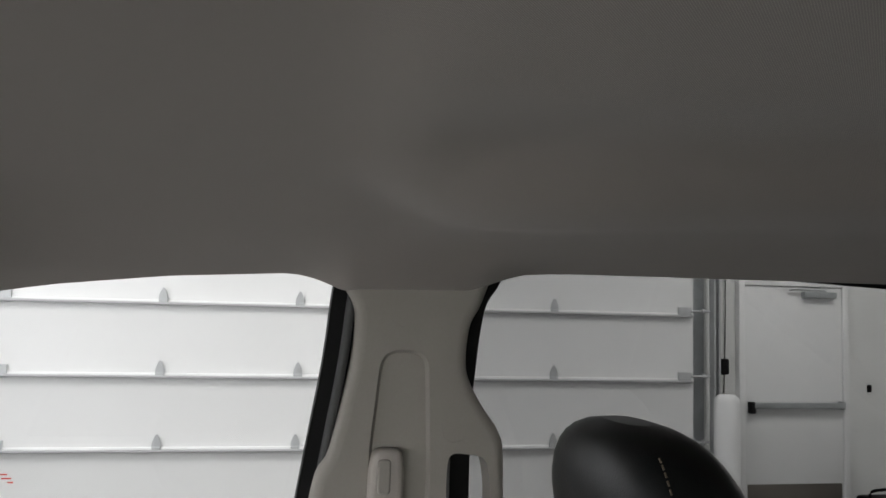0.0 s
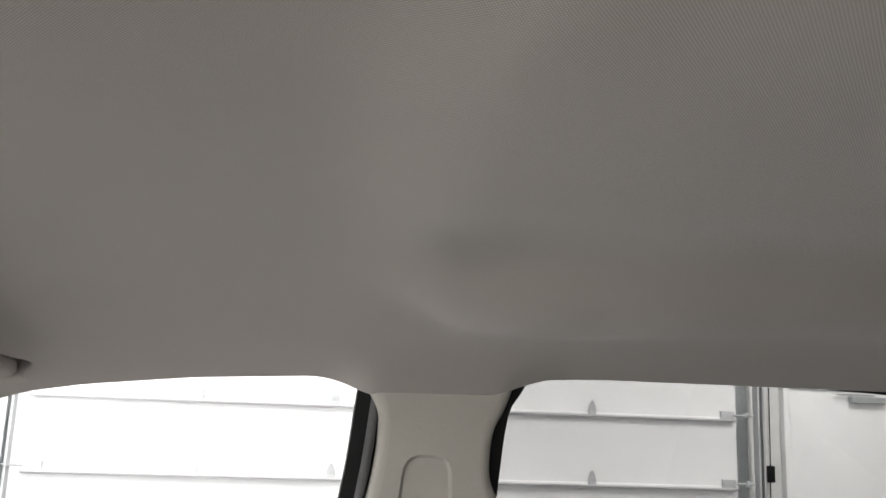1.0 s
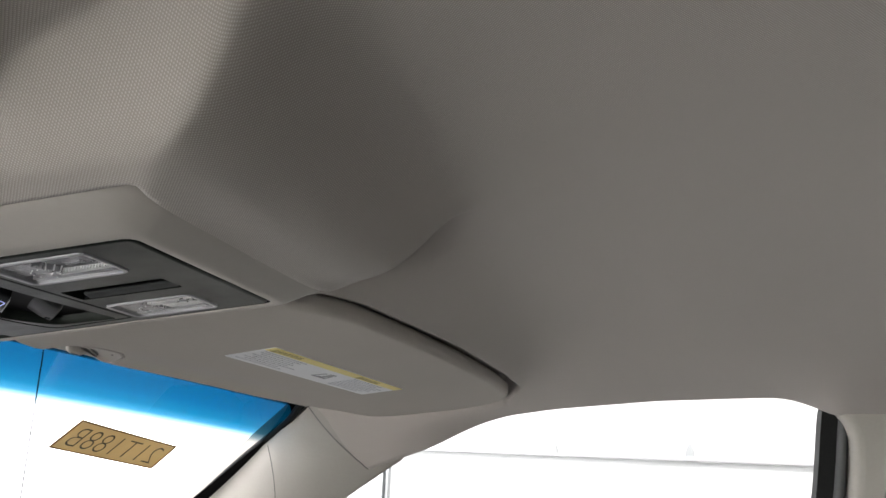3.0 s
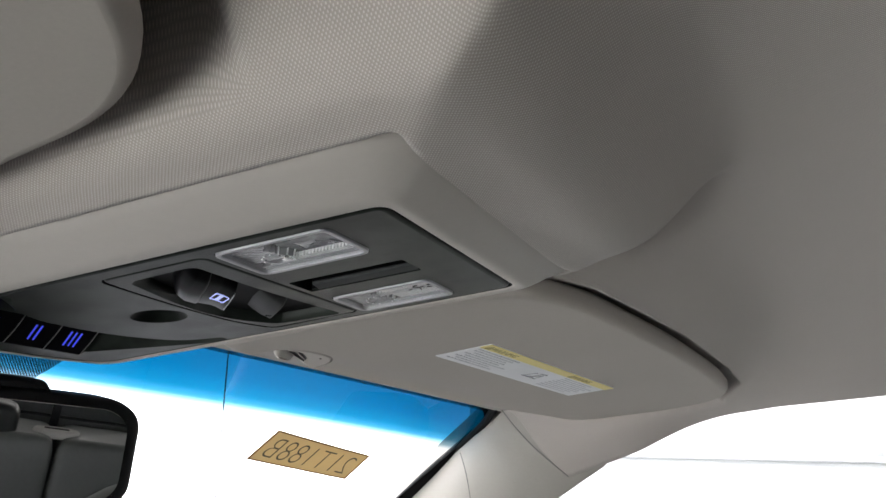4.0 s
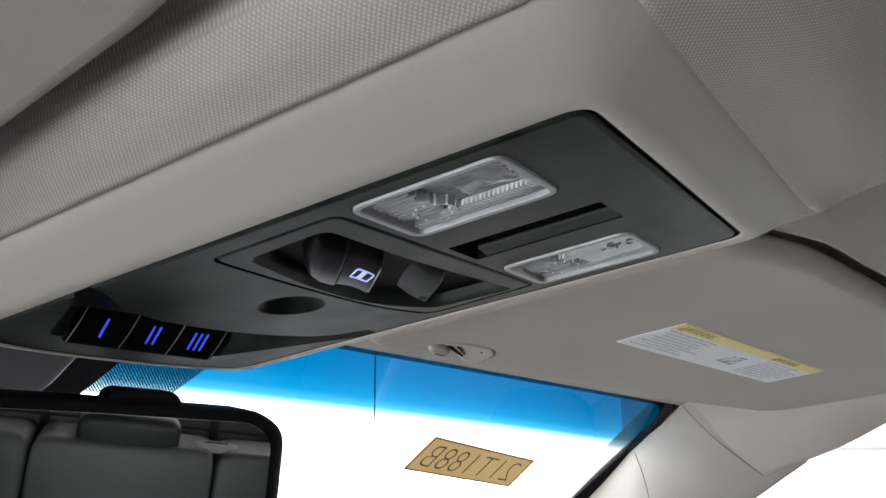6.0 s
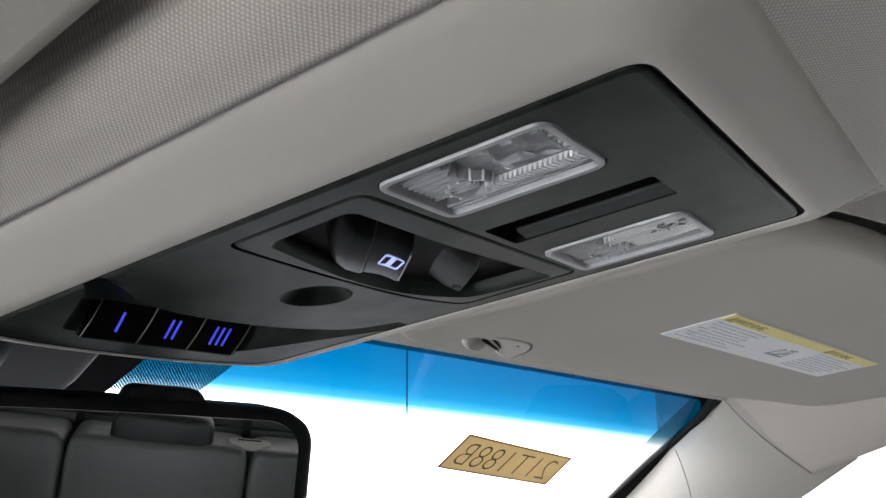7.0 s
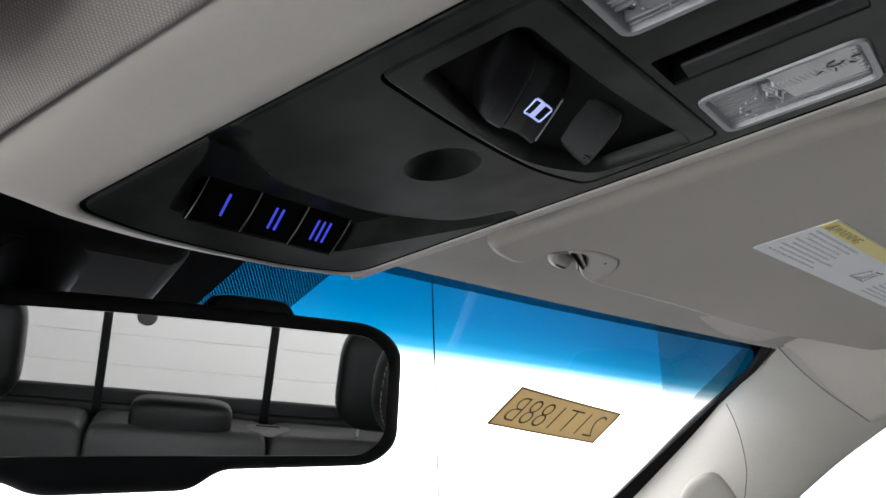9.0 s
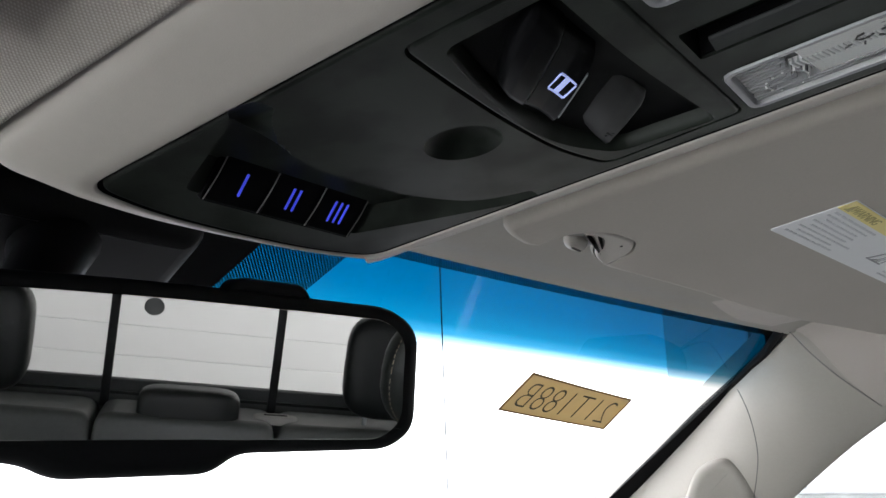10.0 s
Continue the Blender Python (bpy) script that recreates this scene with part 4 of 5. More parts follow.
# ---- seats ----
def pad(cx, cy, cz, sx, sy, sz, r, lean=0.0, power=3.2, nu=28, nv=18):
    """A stuffed cushion: a rounded box that leans back towards its top."""
    rings = []
    for i in range(nv + 1):
        v = -math.pi / 2 + math.pi * i / nv
        cv, sv = abs(math.cos(v)) ** (2 / power), math.copysign(abs(math.sin(v)) ** (2 / power), math.sin(v))
        ring = []
        for k in range(nu):
            u = 2 * math.pi * k / nu
            cu, su = math.cos(u), math.sin(u)
            px = math.copysign(abs(cu) ** (2 / power), cu) * cv * sx / 2
            py = math.copysign(abs(su) ** (2 / power), su) * cv * sy / 2
            pz = sv * sz / 2
            ring.append((cx + px + lean * pz, cy + py, cz + pz))
        rings.append(ring)
    bm = loft(rings[1:-1])
    return bm


def front_seat(y):
    seat = thing("front_seat", (0.0, y, 0.56), "black leather front bucket seat with headrest", "car seat", "front seats")
    part("cushion", pad(-0.10, y, 0.86, 0.52, 0.54, 0.18, 0.05), LEATHER, seat)
    part("pedestal", box(-0.3, 0.12, y - 0.22, y + 0.22, 0.56, 0.79, 0.02), SATIN, seat)
    part("backrest", pad(0.20, y, 1.165, 0.16, 0.52, 0.61, 0.05, lean=0.22), SEATGREY, seat, "grey leather backrest")
    hr = part("headrest", pad(0.222, y, 1.592, 0.108, 0.26, 0.185, 0.05, lean=-0.18, power=2.7), LEATHER, seat)
    for dy in (-0.06, 0.06):
        part("post", tube([(0.225, y + dy, 1.45), (0.215, y + dy, 1.56)], 0.006, 8), STEEL, hr)
    for side in (-1, 1):
        for k in range(22):
            ends = []
            for e in (0.0, 0.6):
                v = -0.75 + (k + e) * 0.075
                cv, sv = abs(math.cos(v)) ** (2 / 2.7), math.copysign(abs(math.sin(v)) ** (2 / 2.7), math.sin(v))
                u = 1.17 + 0.03 * v
                px, py, pz = math.cos(u) ** (2 / 2.7) * cv * 0.0545, math.sin(u) ** (2 / 2.7) * cv * 0.1307, sv * 0.0928
                ends.append((0.222 - px - 0.18 * pz, y + side * py, 1.592 + pz))
            part("stitch", tube(ends, 0.0008, 5), THREAD, hr, "tan stitch")
    return seat


for y in (-0.385, 0.385):
    front_seat(y)

bench = thing("rear_bench", (1.0, 0, 0.56), "grey leather rear bench seat with three headrests", "bench seat")
part("cushion", pad(0.85, 0, 0.84, 0.5, 1.34, 0.2, 0.05, power=6), SEATGREY, bench)
part("base", box(0.66, 1.05, -0.6, 0.6, 0.56, 0.76, 0.02), SATIN, bench)
for y, w in ((-0.4375, 0.469), (0.0, 0.401), (0.4375, 0.469)):
    part("backrest", pad(1.12, y, 1.03, 0.17, w, 0.56, 0.05, lean=0.12, power=16), SEATGREY, bench)
part("centre_headrest", pad(1.12, 0.0, 1.31, 0.09, 0.23, 0.12, 0.04, power=5), LEATHER, bench, "black leather centre headrest")
for y in (-0.475, 0.475):
    hr = part("headrest", pad(1.12, y, 1.455, 0.10, 0.25, 0.25, 0.04, power=4), LEATHER, bench, "tall black leather headrest")
    for dy in (-0.06, 0.06):
        part("post", tube([(1.13, y + dy, 1.24), (1.125, y + dy, 1.38)], 0.006, 8), STEEL, hr)
oval = [(1.125 + 0.026 * math.cos(k * math.pi / 12), 0.200 + 0.052 * math.sin(k * math.pi / 12)) for k in range(24)]
guide = part("belt_guide", slab(oval, lambda u, v, h: (u, v, h), 1.318, 1.300, 0.006, 4), GUIDE, bench, "grey oval seat belt guide")
part("slot", box(1.118, 1.132, 0.172, 0.228, 1.312, 1.3192, 0.002), BLACK, guide)

ant = thing("antenna", (-1.13, 0.88, 1.15), "thin black whip antenna on the fender", "antenna")
part("mast", tube([(-1.13, 0.88, 1.19), (-1.13, 0.88, 1.5), (-1.13, 0.88, 2.0)], 0.0011, 8), RUBBER, ant)
part("foot", tube([(-1.13, 0.88, 1.13), (-1.13, 0.88, 1.16), (-1.13, 0.88, 1.20)], 0.01, 10, radii=[0.022, 0.018, 0.006]), SATIN, ant)


# ---- sun visors ----
VIS = [(-0.392, 0.121), (-0.366, 0.175), (-0.341, 0.33), (-0.327, 0.48), (-0.326, 0.562), (-0.346, 0.608), (-0.40, 0.625), (-0.455, 0.628), (-0.489, 0.608), (-0.504, 0.535),
       (-0.520, 0.47), (-0.533, 0.40), (-0.542, 0.31), (-0.550, 0.253), (-0.5565, 0.209), (-0.5515, 0.187), (-0.5430, 0.179), (-0.5375, 0.164), (-0.5415, 0.1545), (-0.5500, 0.1535), (-0.5620, 0.1550), (-0.5655, 0.147), (-0.5640, 0.131), (-0.560, 0.1185)]
VIS_R = [0.03, 0.03, 0.08, 0.05, 0.03, 0.03, 0.02, 0.03, 0.02, 0.03, 0.03, 0.05, 0.05, 0.04, 0.010, 0.010, 0.010, 0.010, 0.006, 0.006, 0.006, 0.008, 0.01, 0.008]
EAR = [(-0.5400, 0.1560), (-0.5330, 0.1590), (-0.5290, 0.168), (-0.5270, 0.187), (-0.5345, 0.2005), (-0.5530, 0.2080), (-0.5520, 0.196), (-0.5480, 0.1845), (-0.5410, 0.1785), (-0.5355, 0.166)]


def sun_visor(s, label):
    v = thing("sun_visor", (-0.56, s * 0.19, 1.79), label, "sun visor", "sun visors")

    def at(x, y, h):
        return (x, s * y, visor_plane(x, s * y) - h)

    outline = VIS if s > 0 else [(-0.3985, 0.1192), (-0.371, 0.175)] + VIS[2:]
    body = part("panel", slab(rounded(outline, VIS_R, 12), at, 0.0, -0.0125, 0.0048, 6, both=True), VISOR, v, sharp=60)
    ear = rounded(EAR, [0.002, 0.004, 0.006, 0.006, 0.006, 0.004, 0.005, 0.005, 0.006, 0.004], 4)
    cut(body, [slab(inset(ear, -0.0006), at, 0.01, -0.006, 0.0003, 1)])
    clip = part("clip", slab(inset(ear, 0.0002), at, 0.0003, -0.0075, 0.0016, 4), BEIGE, v, "beige plastic visor clip")
    def oval(cx, cy, rx, ry):
        return [(cx + rx * math.cos(k * math.pi / 16), cy + ry * math.sin(k * math.pi / 16)) for k in range(32)]

    # The hollow's shade is painted: grey oval in the beige clip.
    part("socket", slab(oval(-0.5452, 0.1690, 0.0070, 0.0115), at, -0.0030, -0.0085, 0.0010, 2), GUIDE, clip, "hollow round the pin, its shade put into a darker grey")
    part("pin", slab(oval(-0.5490, 0.1680, 0.0048, 0.0085), at, 0.0012, -0.0080, 0.0044, 6, both=True), BEIGE, clip)
    part("screw", tube([at(-0.5340, 0.1855, 0.0006), at(-0.5340, 0.1855, -0.0005)], 0.0007, 10), GREYSEAL, clip)
    return v


visor = sun_visor(1, "grey-beige passenger sun visor folded up with warning label")
sun_visor(-1, "grey-beige driver sun visor folded up")

# The warning label on the passenger visor.
LAB_C, LAB_A = Vector((-0.4415, 0.3365)), Vector((0.124, 0.992))
LAB_U = Vector((0.992, -0.124))


def on_label(a, b, h):
    p = LAB_C + LAB_A * a + LAB_U * b
    return Vector((p.x, p.y, visor_plane(p.x, p.y) - 0.0003 - h))


def label_bar(a0, a1, b0, b1, h, material, name, parent):
    q = [(a0, b0), (a1, b0), (a1, b1), (a0, b1)]
    return part(name, loft([[on_label(a, b, h - 0.0003) for a, b in q], [on_label(a, b, h) for a, b in q]]), material, parent)


lab = thing("warning_label", on_label(0, 0, 0), "white visor label with yellow warning strip", "label")
lo = rounded([(-0.112, -0.0205), (0.112, -0.0205), (0.112, 0.0205), (-0.112, 0.0205)], 0.0015, 2)
part("sheet", loft([[on_label(a, b, -0.0004) for a, b in lo], [on_label(a, b, 0.0) for a, b in lo]]), PAPER, lab)
label_bar(-0.1115, 0.1115, 0.0115, 0.0200, 0.0003, YELLOW, "yellow_strip", lab)
LM = Matrix(((0.124, 0.992, 0, 0), (0.992, -0.124, 0, 0), (0, 0, -1, 0), (0, 0, 0, 1)))
LM[2][0], LM[2][1] = 0.1317 * 0.124 - 0.0461 * 0.992, 0.1317 * 0.992 + 0.0461 * 0.124
for a in (-0.085, 0.050):
    words("warning_word", "WARNING", 0.0072, Matrix.Translation(on_label(a, 0.0156, 0.0006)) @ LM, OLIVE, lab)
    tri = [(a - 0.0225, 0.0128), (a - 0.0165, 0.0128), (a - 0.0195, 0.0186)]
    part("warning_triangle", loft([[on_label(p, q, 0.0003) for p, q in tri], [on_label(p, q, 0.0007) for p, q in tri]]), OLIVE, lab)
rng = random.Random(5)


def text_line(a0, a1, b, height):
    """Small unreadable print: a row of short bars."""
    bm = bmesh.new()
    a = a0
    while a < a1 - 0.002:
        w = min(rng.uniform(0.0025, 0.0085), a1 - a)
        q = [(a, b - height), (a + w, b - height), (a + w, b), (a, b)]
        loft([[on_label(p, r, 0.0) for p, r in q], [on_label(p, r, 0.0003) for p, r in q]], bm=bm)
        a += w + 0.0013
    return part("text_line", bm, GREYINK, lab)


for k in range(8):
    b = 0.0090 - k * 0.0034
    text_line(-0.106 + (0.006 if k in (2, 4, 6) else 0.0), -0.034 - rng.random() * 0.022, b, 0.0012 if k == 0 else 0.0010)
    text_line(0.034, 0.106 - rng.random() * 0.024, b, 0.0012 if k == 0 else 0.0010)
# A small pictogram: a seat shape and a crossed sign, as plain strokes.
for pts in ([(-0.012, -0.012), (-0.006, 0.006), (-0.002, 0.004)], [(-0.004, -0.012), (0.006, -0.008), (0.008, 0.004)], [(0.010, -0.012), (0.016, 0.004), (0.022, -0.010)], [(-0.014, -0.012), (0.024, -0.012)], [(0.004, 0.006), (0.018, 0.008)]):
    part("pictogram_stroke", tube([on_label(a * 0.6, b * 0.6 - 0.001, 0.0001) for a, b in pts], 0.0005, 6), PICTO, lab)


# ---- overhead console ----
def face(x):
    return 1.793 + 0.125 * (x + 0.368)


def on_face(x, y, h):
    return (x, y, face(x) - h)


con = thing("overhead_console", (-0.47, 0, 1.80), "beige overhead console with dark control panel", "overhead console")
HOUSE = [(-0.3455, -0.0955), (-0.3455, 0.0955), (-0.43, 0.0945), (-0.52, 0.0925), (-0.6010, 0.0885), (-0.6030, 0.040), (-0.6050, 0.0), (-0.6030, -0.040), (-0.6010, -0.0885), (-0.52, -0.0925), (-0.43, -0.0945)]
PANEL = [(-0.3672, -0.0612), (-0.3672, 0.0612), (-0.44, 0.0622), (-0.52, 0.0625), (-0.5880, 0.0625), (-0.5950, 0.035), (-0.5965, 0.0), (-0.5950, -0.035), (-0.5880, -0.0625), (-0.52, -0.0625), (-0.44, -0.0622)]
HR, PR = [0.024, 0.006, 0.05, 0.05, 0.010, 0.05, 0.05, 0.05, 0.010, 0.05, 0.05], [0.006, 0.006, 0.05, 0.05, 0.009, 0.05, 0.06, 0.05, 0.009, 0.05, 0.05]
PANEL, HOUSE = [[(x, y + MID) for x, y in rounded(o, r, 7)] for o, r in ((PANEL, PR), (HOUSE, HR))]


def bezel():
    """The beige surround: a flat lip round the panel, flanks that rise outwards, a rolled outer edge."""
    rings = []
    for f, up in ((0.0, 0.016), (0.0, 0.0008), (0.012, 0.0002), (0.035, 0.0), (0.13, 0.0), (0.19, 0.0004), (0.26, 0.0014), (0.50, 0.0056), (0.74, 0.0098), (0.82, 0.0117), (0.89, 0.0142), (0.95, 0.0172), (0.985, 0.0205), (1.0, 0.026)):
        ring = []
        for (ax, ay), (bx, by) in zip(PANEL, HOUSE):
            wide = math.hypot(bx - ax, by - ay)
            ring.append(on_face(ax + (bx - ax) * f, ay + (by - ay) * f, -up * min(1.0, wide / 0.033) * (0.52 + 0.48 * smooth(-0.06, 0.06, by)) if f else -up))
        rings.append(ring)
    return loft(rings, caps=False)


part("housing", bezel(), BEIGE, con, sharp=70)
# Black strip laid in the panel gap, to hold its shade.
part("gap_shade", loft([[on_face(x, y, h) for x, y in inset(PANEL, g)] for g, h in ((0.0001, -0.0006), (0.0020, -0.0022), (0.0020, -0.006), (0.0001, -0.006), (0.0001, -0.0006))], caps=False), BLACK, con, "black strip for the shade in the gap round the control panel")
panel = part("control_panel", slab(inset(PANEL, 0.0016), on_face, -0.0002, -0.0135, 0.0014, 4), CHARCOAL, con, "charcoal plastic control panel")


def rect(x0, x1, y0, y1, r, seg=4):
    return rounded([(x0, y0), (x1, y0), (x1, y1), (x0, y1)], r, seg)


def dome(cx, cy, ch, r):
    bm = bmesh.new()
    bmesh.ops.create_uvsphere(bm, u_segments=32, v_segments=20, radius=r, matrix=Matrix.Translation(on_face(cx, cy, ch)))
    return bm


def scoop_ring(half, other, h):
    out = half + [(x, -y) for x, y in other[-2:0:-1]]
    return [on_face(x, y, h) for x, y in rounded(out, [0.02, 0.003, 0.003, 0.001, 0.002, 0.02, 0.03, 0.03, 0.03, 0.02, 0.002, 0.001, 0.003, 0.003], 5)]


SCOOP_RIM = [(-0.5825, 0.0), (-0.5815, 0.037), (-0.514, 0.0690), (-0.506, 0.0680), (-0.506, 0.0590), (-0.5260, 0.0510), (-0.5370, 0.0270), (-0.5405, 0.0)]
SCOOP_BED = [(-0.5665, 0.0), (-0.5655, 0.037), (-0.524, 0.0585), (-0.516, 0.0580), (-0.514, 0.0545), (-0.5290, 0.0490), (-0.5385, 0.0270), (-0.5420, 0.0)]
# On the driver's side the hollow runs out in a long gentle slope.
SLOPE_RIM = SCOOP_RIM[:2] + [(-0.506, 0.0700), (-0.498, 0.0690), (-0.497, 0.0600), (-0.5120, 0.0510), (-0.5340, 0.0270), SCOOP_RIM[-1]]
SLOPE_BED = SCOOP_BED[:2] + [(-0.548, 0.0500), (-0.545, 0.0480), (-0.544, 0.0450), (-0.5455, 0.0400), (-0.5450, 0.0250), SCOOP_BED[-1]]
scoop = loft([scoop_ring(SCOOP_RIM, SLOPE_RIM, 0.008), scoop_ring(SCOOP_BED, SLOPE_BED, -0.0085)])
LIGHTS = [(-0.0512, -0.0188), (0.0263, 0.0567)]
PLATE = rounded([(-0.4838, -0.0500), (-0.4384, -0.0500), (-0.4368, 0.0562), (-0.4825, 0.0582), (-0.4880, 0.0350), (-0.4880, 0.0050), (-0.4862, -0.0250)], [0.005, 0.005, 0.004, 0.006, 0.015, 0.02, 0.02], 5)
cutters = [scoop, dome(-0.502, 0.0050, 0.0085, 0.0145), slab(PLATE, on_face, 0.01, -0.02, 0.0003, 1),
           slab(rect(-0.4352, -0.3876, -0.0036, 0.0134, 0.0012), on_face, 0.01, -0.0085, 0.0003, 1)]
cutters += [slab(rect(-0.4352, -0.3908, a, b, 0.005), on_face, 0.01, -0.0105, 0.0003, 1) for a, b in LIGHTS]
cut(panel, cutters)
# Black sheets put the shade of the slot's inside into colour.
part("slot_floor_shade", slab(rect(-0.4350, -0.3878, -0.0034, 0.0132, 0.0010), on_face, -0.0080, -0.0084, 0.0001, 1), BLACK, panel)
part("slot_wall_shade", loft([[on_face(x, y, h) for y, h in ((0.0127, -0.0080), (0.0127, -0.0012), (0.0133, -0.0012), (0.0133, -0.0080))] for x in (-0.4350, -0.3878)]), BLACK, panel)
part("coin_ledge", loft([[on_face(x, y, h) for y, h in ((0.0066, -0.0022), (0.0062, -0.0017), (0.0066, -0.0011), (0.0116, -0.0001), (0.0121, -0.0003), (0.0121, -0.0022))] for x in (-0.4308, -0.3880)]), LEDGE, panel, "slanted charcoal ledge")
# Rear-window switch: a bowed plate, a pointed recess with a raised front lip, and the rocker in it.
sp = part("switch_plate", slab(inset(PLATE, 0.0007), on_face, -0.0002, -0.0140, 0.0012, 4), CHARCOAL, con, "charcoal switch surround")
WELLRIM = rounded([(-0.4770, -0.0415), (-0.4480, -0.0425), (-0.4486, 0.0), (-0.4448, 0.0540), (-0.4755, 0.0515), (-0.4838, 0.034), (-0.4862, 0.014), (-0.4840, -0.008), (-0.4800, -0.0270)], [0.004, 0.004, 0.02, 0.003, 0.005, 0.010, 0.012, 0.012, 0.012], 5)
cut(sp, [loft([[on_face(x, y, h) for x, y in inset(WELLRIM, g)] for g, h in ((-0.0032, 0.0040), (0.0, -0.0006), (0.0014, -0.0032), (0.0022, -0.0118))])])
SHEAR, SWITCH_X = 0.95, -0.4668


def switch_body(y0, y1, tops, w, name, parent, material=BLACK, label="", bow=0.0):
    """A bar across the cab whose height follows tops, with rounded flanks."""
    rings = []
    n = 24
    for i in range(n + 1):
        t = i / n
        h = curve_at(tops, t)
        ring = []
        for dx, hh in ((-1, -0.0116), (-1, h - 0.0042), (-0.96, h - 0.0024), (-0.88, h - 0.0011), (-0.72, h - 0.0002), (0, h + 0.0002), (0.72, h - 0.0002), (0.88, h - 0.0011), (0.96, h - 0.0024), (1, h - 0.0042), (1, -0.0116)):
            y = y0 + bow * dx * dx * (1 - t) + (y1 - y0) * t
            ring.append(on_face(SWITCH_X + dx * w, y - SHEAR * dx * w, max(hh, -0.0116)))
        rings.append(ring)
    return part(name, loft(rings), material, parent, label, sharp=45)


rocker = part("rocker_base", slab(inset(WELLRIM, 0.0015), on_face, -0.0046, -0.0117, 0.0006, 2), BLACK, sp)
BTN = [(0, 0.0004), (0.5, -0.0002), (0.8, 0.0001), (1, 0.0006)]
switch_body(-0.0312, -0.0136, [(0, -0.0062), (0.05, -0.0036), (0.12, -0.0016), (0.25, -0.0002), (0.5, 0.0009), (0.95, 0.0010), (1, 0.0006)], 0.0138, "rocker_end", rocker, GLOSS, bow=0.005)
switch_body(-0.0131, 0.0028, BTN, 0.0134, "rocker_button", rocker, GLOSS)
switch_body(0.0050, 0.0390, [(0, -0.0112), (0.30, -0.0106), (0.38, -0.0046), (0.7, -0.0018), (0.92, -0.0010), (0.97, -0.0022), (1, -0.0055)], 0.0118, "rocker_paddle", rocker, PADDLE)
part("bright_edge", loft([[on_face(SWITCH_X + dx, y - SHEAR * dx, h) for y, h in ((0.0027, -0.0010), (0.0027, 0.0008), (0.0033, 0.0008), (0.0036, -0.0030))] for dx in (-0.0085, 0.0085)]), STEEL, rocker, "thin bright metal edge")


def icon_bar(x0, x1, y0, y1, parent, name):
    """A printed stroke lying on the button's dished face."""
    ys = [y0 + (y1 - y0) * k / 4 for k in range(5)]
    return part(name, loft([[on_face(SWITCH_X + x, y - 0.0018 - 0.62 * x, curve_at(BTN, (y + 0.0113) / 0.0159) + e) for x, e in ((x0, 0.0004), (x1, 0.0004), (x1, -0.0008), (x0, -0.0008))] for y in ys]), WHITELIT, parent, "white backlit icon stroke")


icon = icon_bar(-0.0024, -0.0019, -0.0058, 0.0020, rocker, "window_icon")
for x0, x1, y0, y1 in ((0.0036, 0.0041, -0.0058, 0.0020), (-0.0019, 0.0036, -0.0063, -0.0058), (-0.0019, 0.0036, 0.0020, 0.0025), (-0.0019, 0.0036, -0.0030, -0.0010)):
    icon_bar(x0, x1, y0, y1, icon, "icon_stroke")
for k, (du, dv) in enumerate(((0.0, 0.0), (0.0012, 0.0), (-0.0012, 0.0), (0.0, 0.0013), (0.0, -0.0013))):
    part("paddle_mark", tube([on_face(SWITCH_X - 0.006 + du, 0.0385 + dv, -0.0012), on_face(SWITCH_X - 0.006 + du + 0.0006, 0.0385 + dv + 0.0006, -0.0012)], 0.0002, 5), LEDGE, rocker)

# Three garage-opener buttons on the sloping front wall of the scoop.
BO, BV, BN = Vector((-0.5685, 0, 1.7712)), Vector((0.63, 0, 0.777)).normalized(), Vector((0.777, 0, -0.63)).normalized()


def on_wall(u, v, h):
    return BO + Vector((0, u, 0)) + BV * v + BN * h


pod = part("button_pod", slab(rounded([(-0.0318, -0.0078), (0.0348, -0.0078), (0.0348, 0.0092), (-0.0318, 0.0092)], 0.002, 3), on_wall, -0.0004, -0.003, 0.0005, 2), BLACK, con, "satin black button strip")
for k in (-1, 0, 1):
    y0 = 0.0012 + k * 0.0213
    q = rounded([(y0 - 0.0105, -0.0070), (y0 + 0.0101, -0.0070), (y0 + 0.0106, 0.0), (y0 + 0.0110, 0.0088), (y0 - 0.0096, 0.0088), (y0 - 0.0100, 0.0)], [0.0008, 0.0008, 0.004, 0.0008, 0.0008, 0.004], 4)
    b = part("button", slab(q, on_wall, 0.0006, -0.002, 0.0006, 3), BLACK, con, "black button with blue backlit strokes")
    n = k + 2
    for j in range(n):
        off = (j - (n - 1) / 2) * 0.0029
        part("stroke", slab(rect(y0 + off - 0.00045, y0 + off + 0.00045, -0.0032, 0.0046, 0.0002, 1), on_wall, 0.0009, 0.0, 0.0001, 1), BLUELIT, b, "blue backlit stroke")
for k in range(4):
    y0 = -0.0305 + k * 0.0213
    part("divider", tube(spline([on_wall(y0 - 0.0006, -0.0070, 0.0002), on_wall(y0 + 0.0001, 0.001, 0.0006), on_wall(y0 + 0.0006, 0.0088, 0.0002)], 10), 0.0002, 6), GUIDE, pod, "thin bright divider")


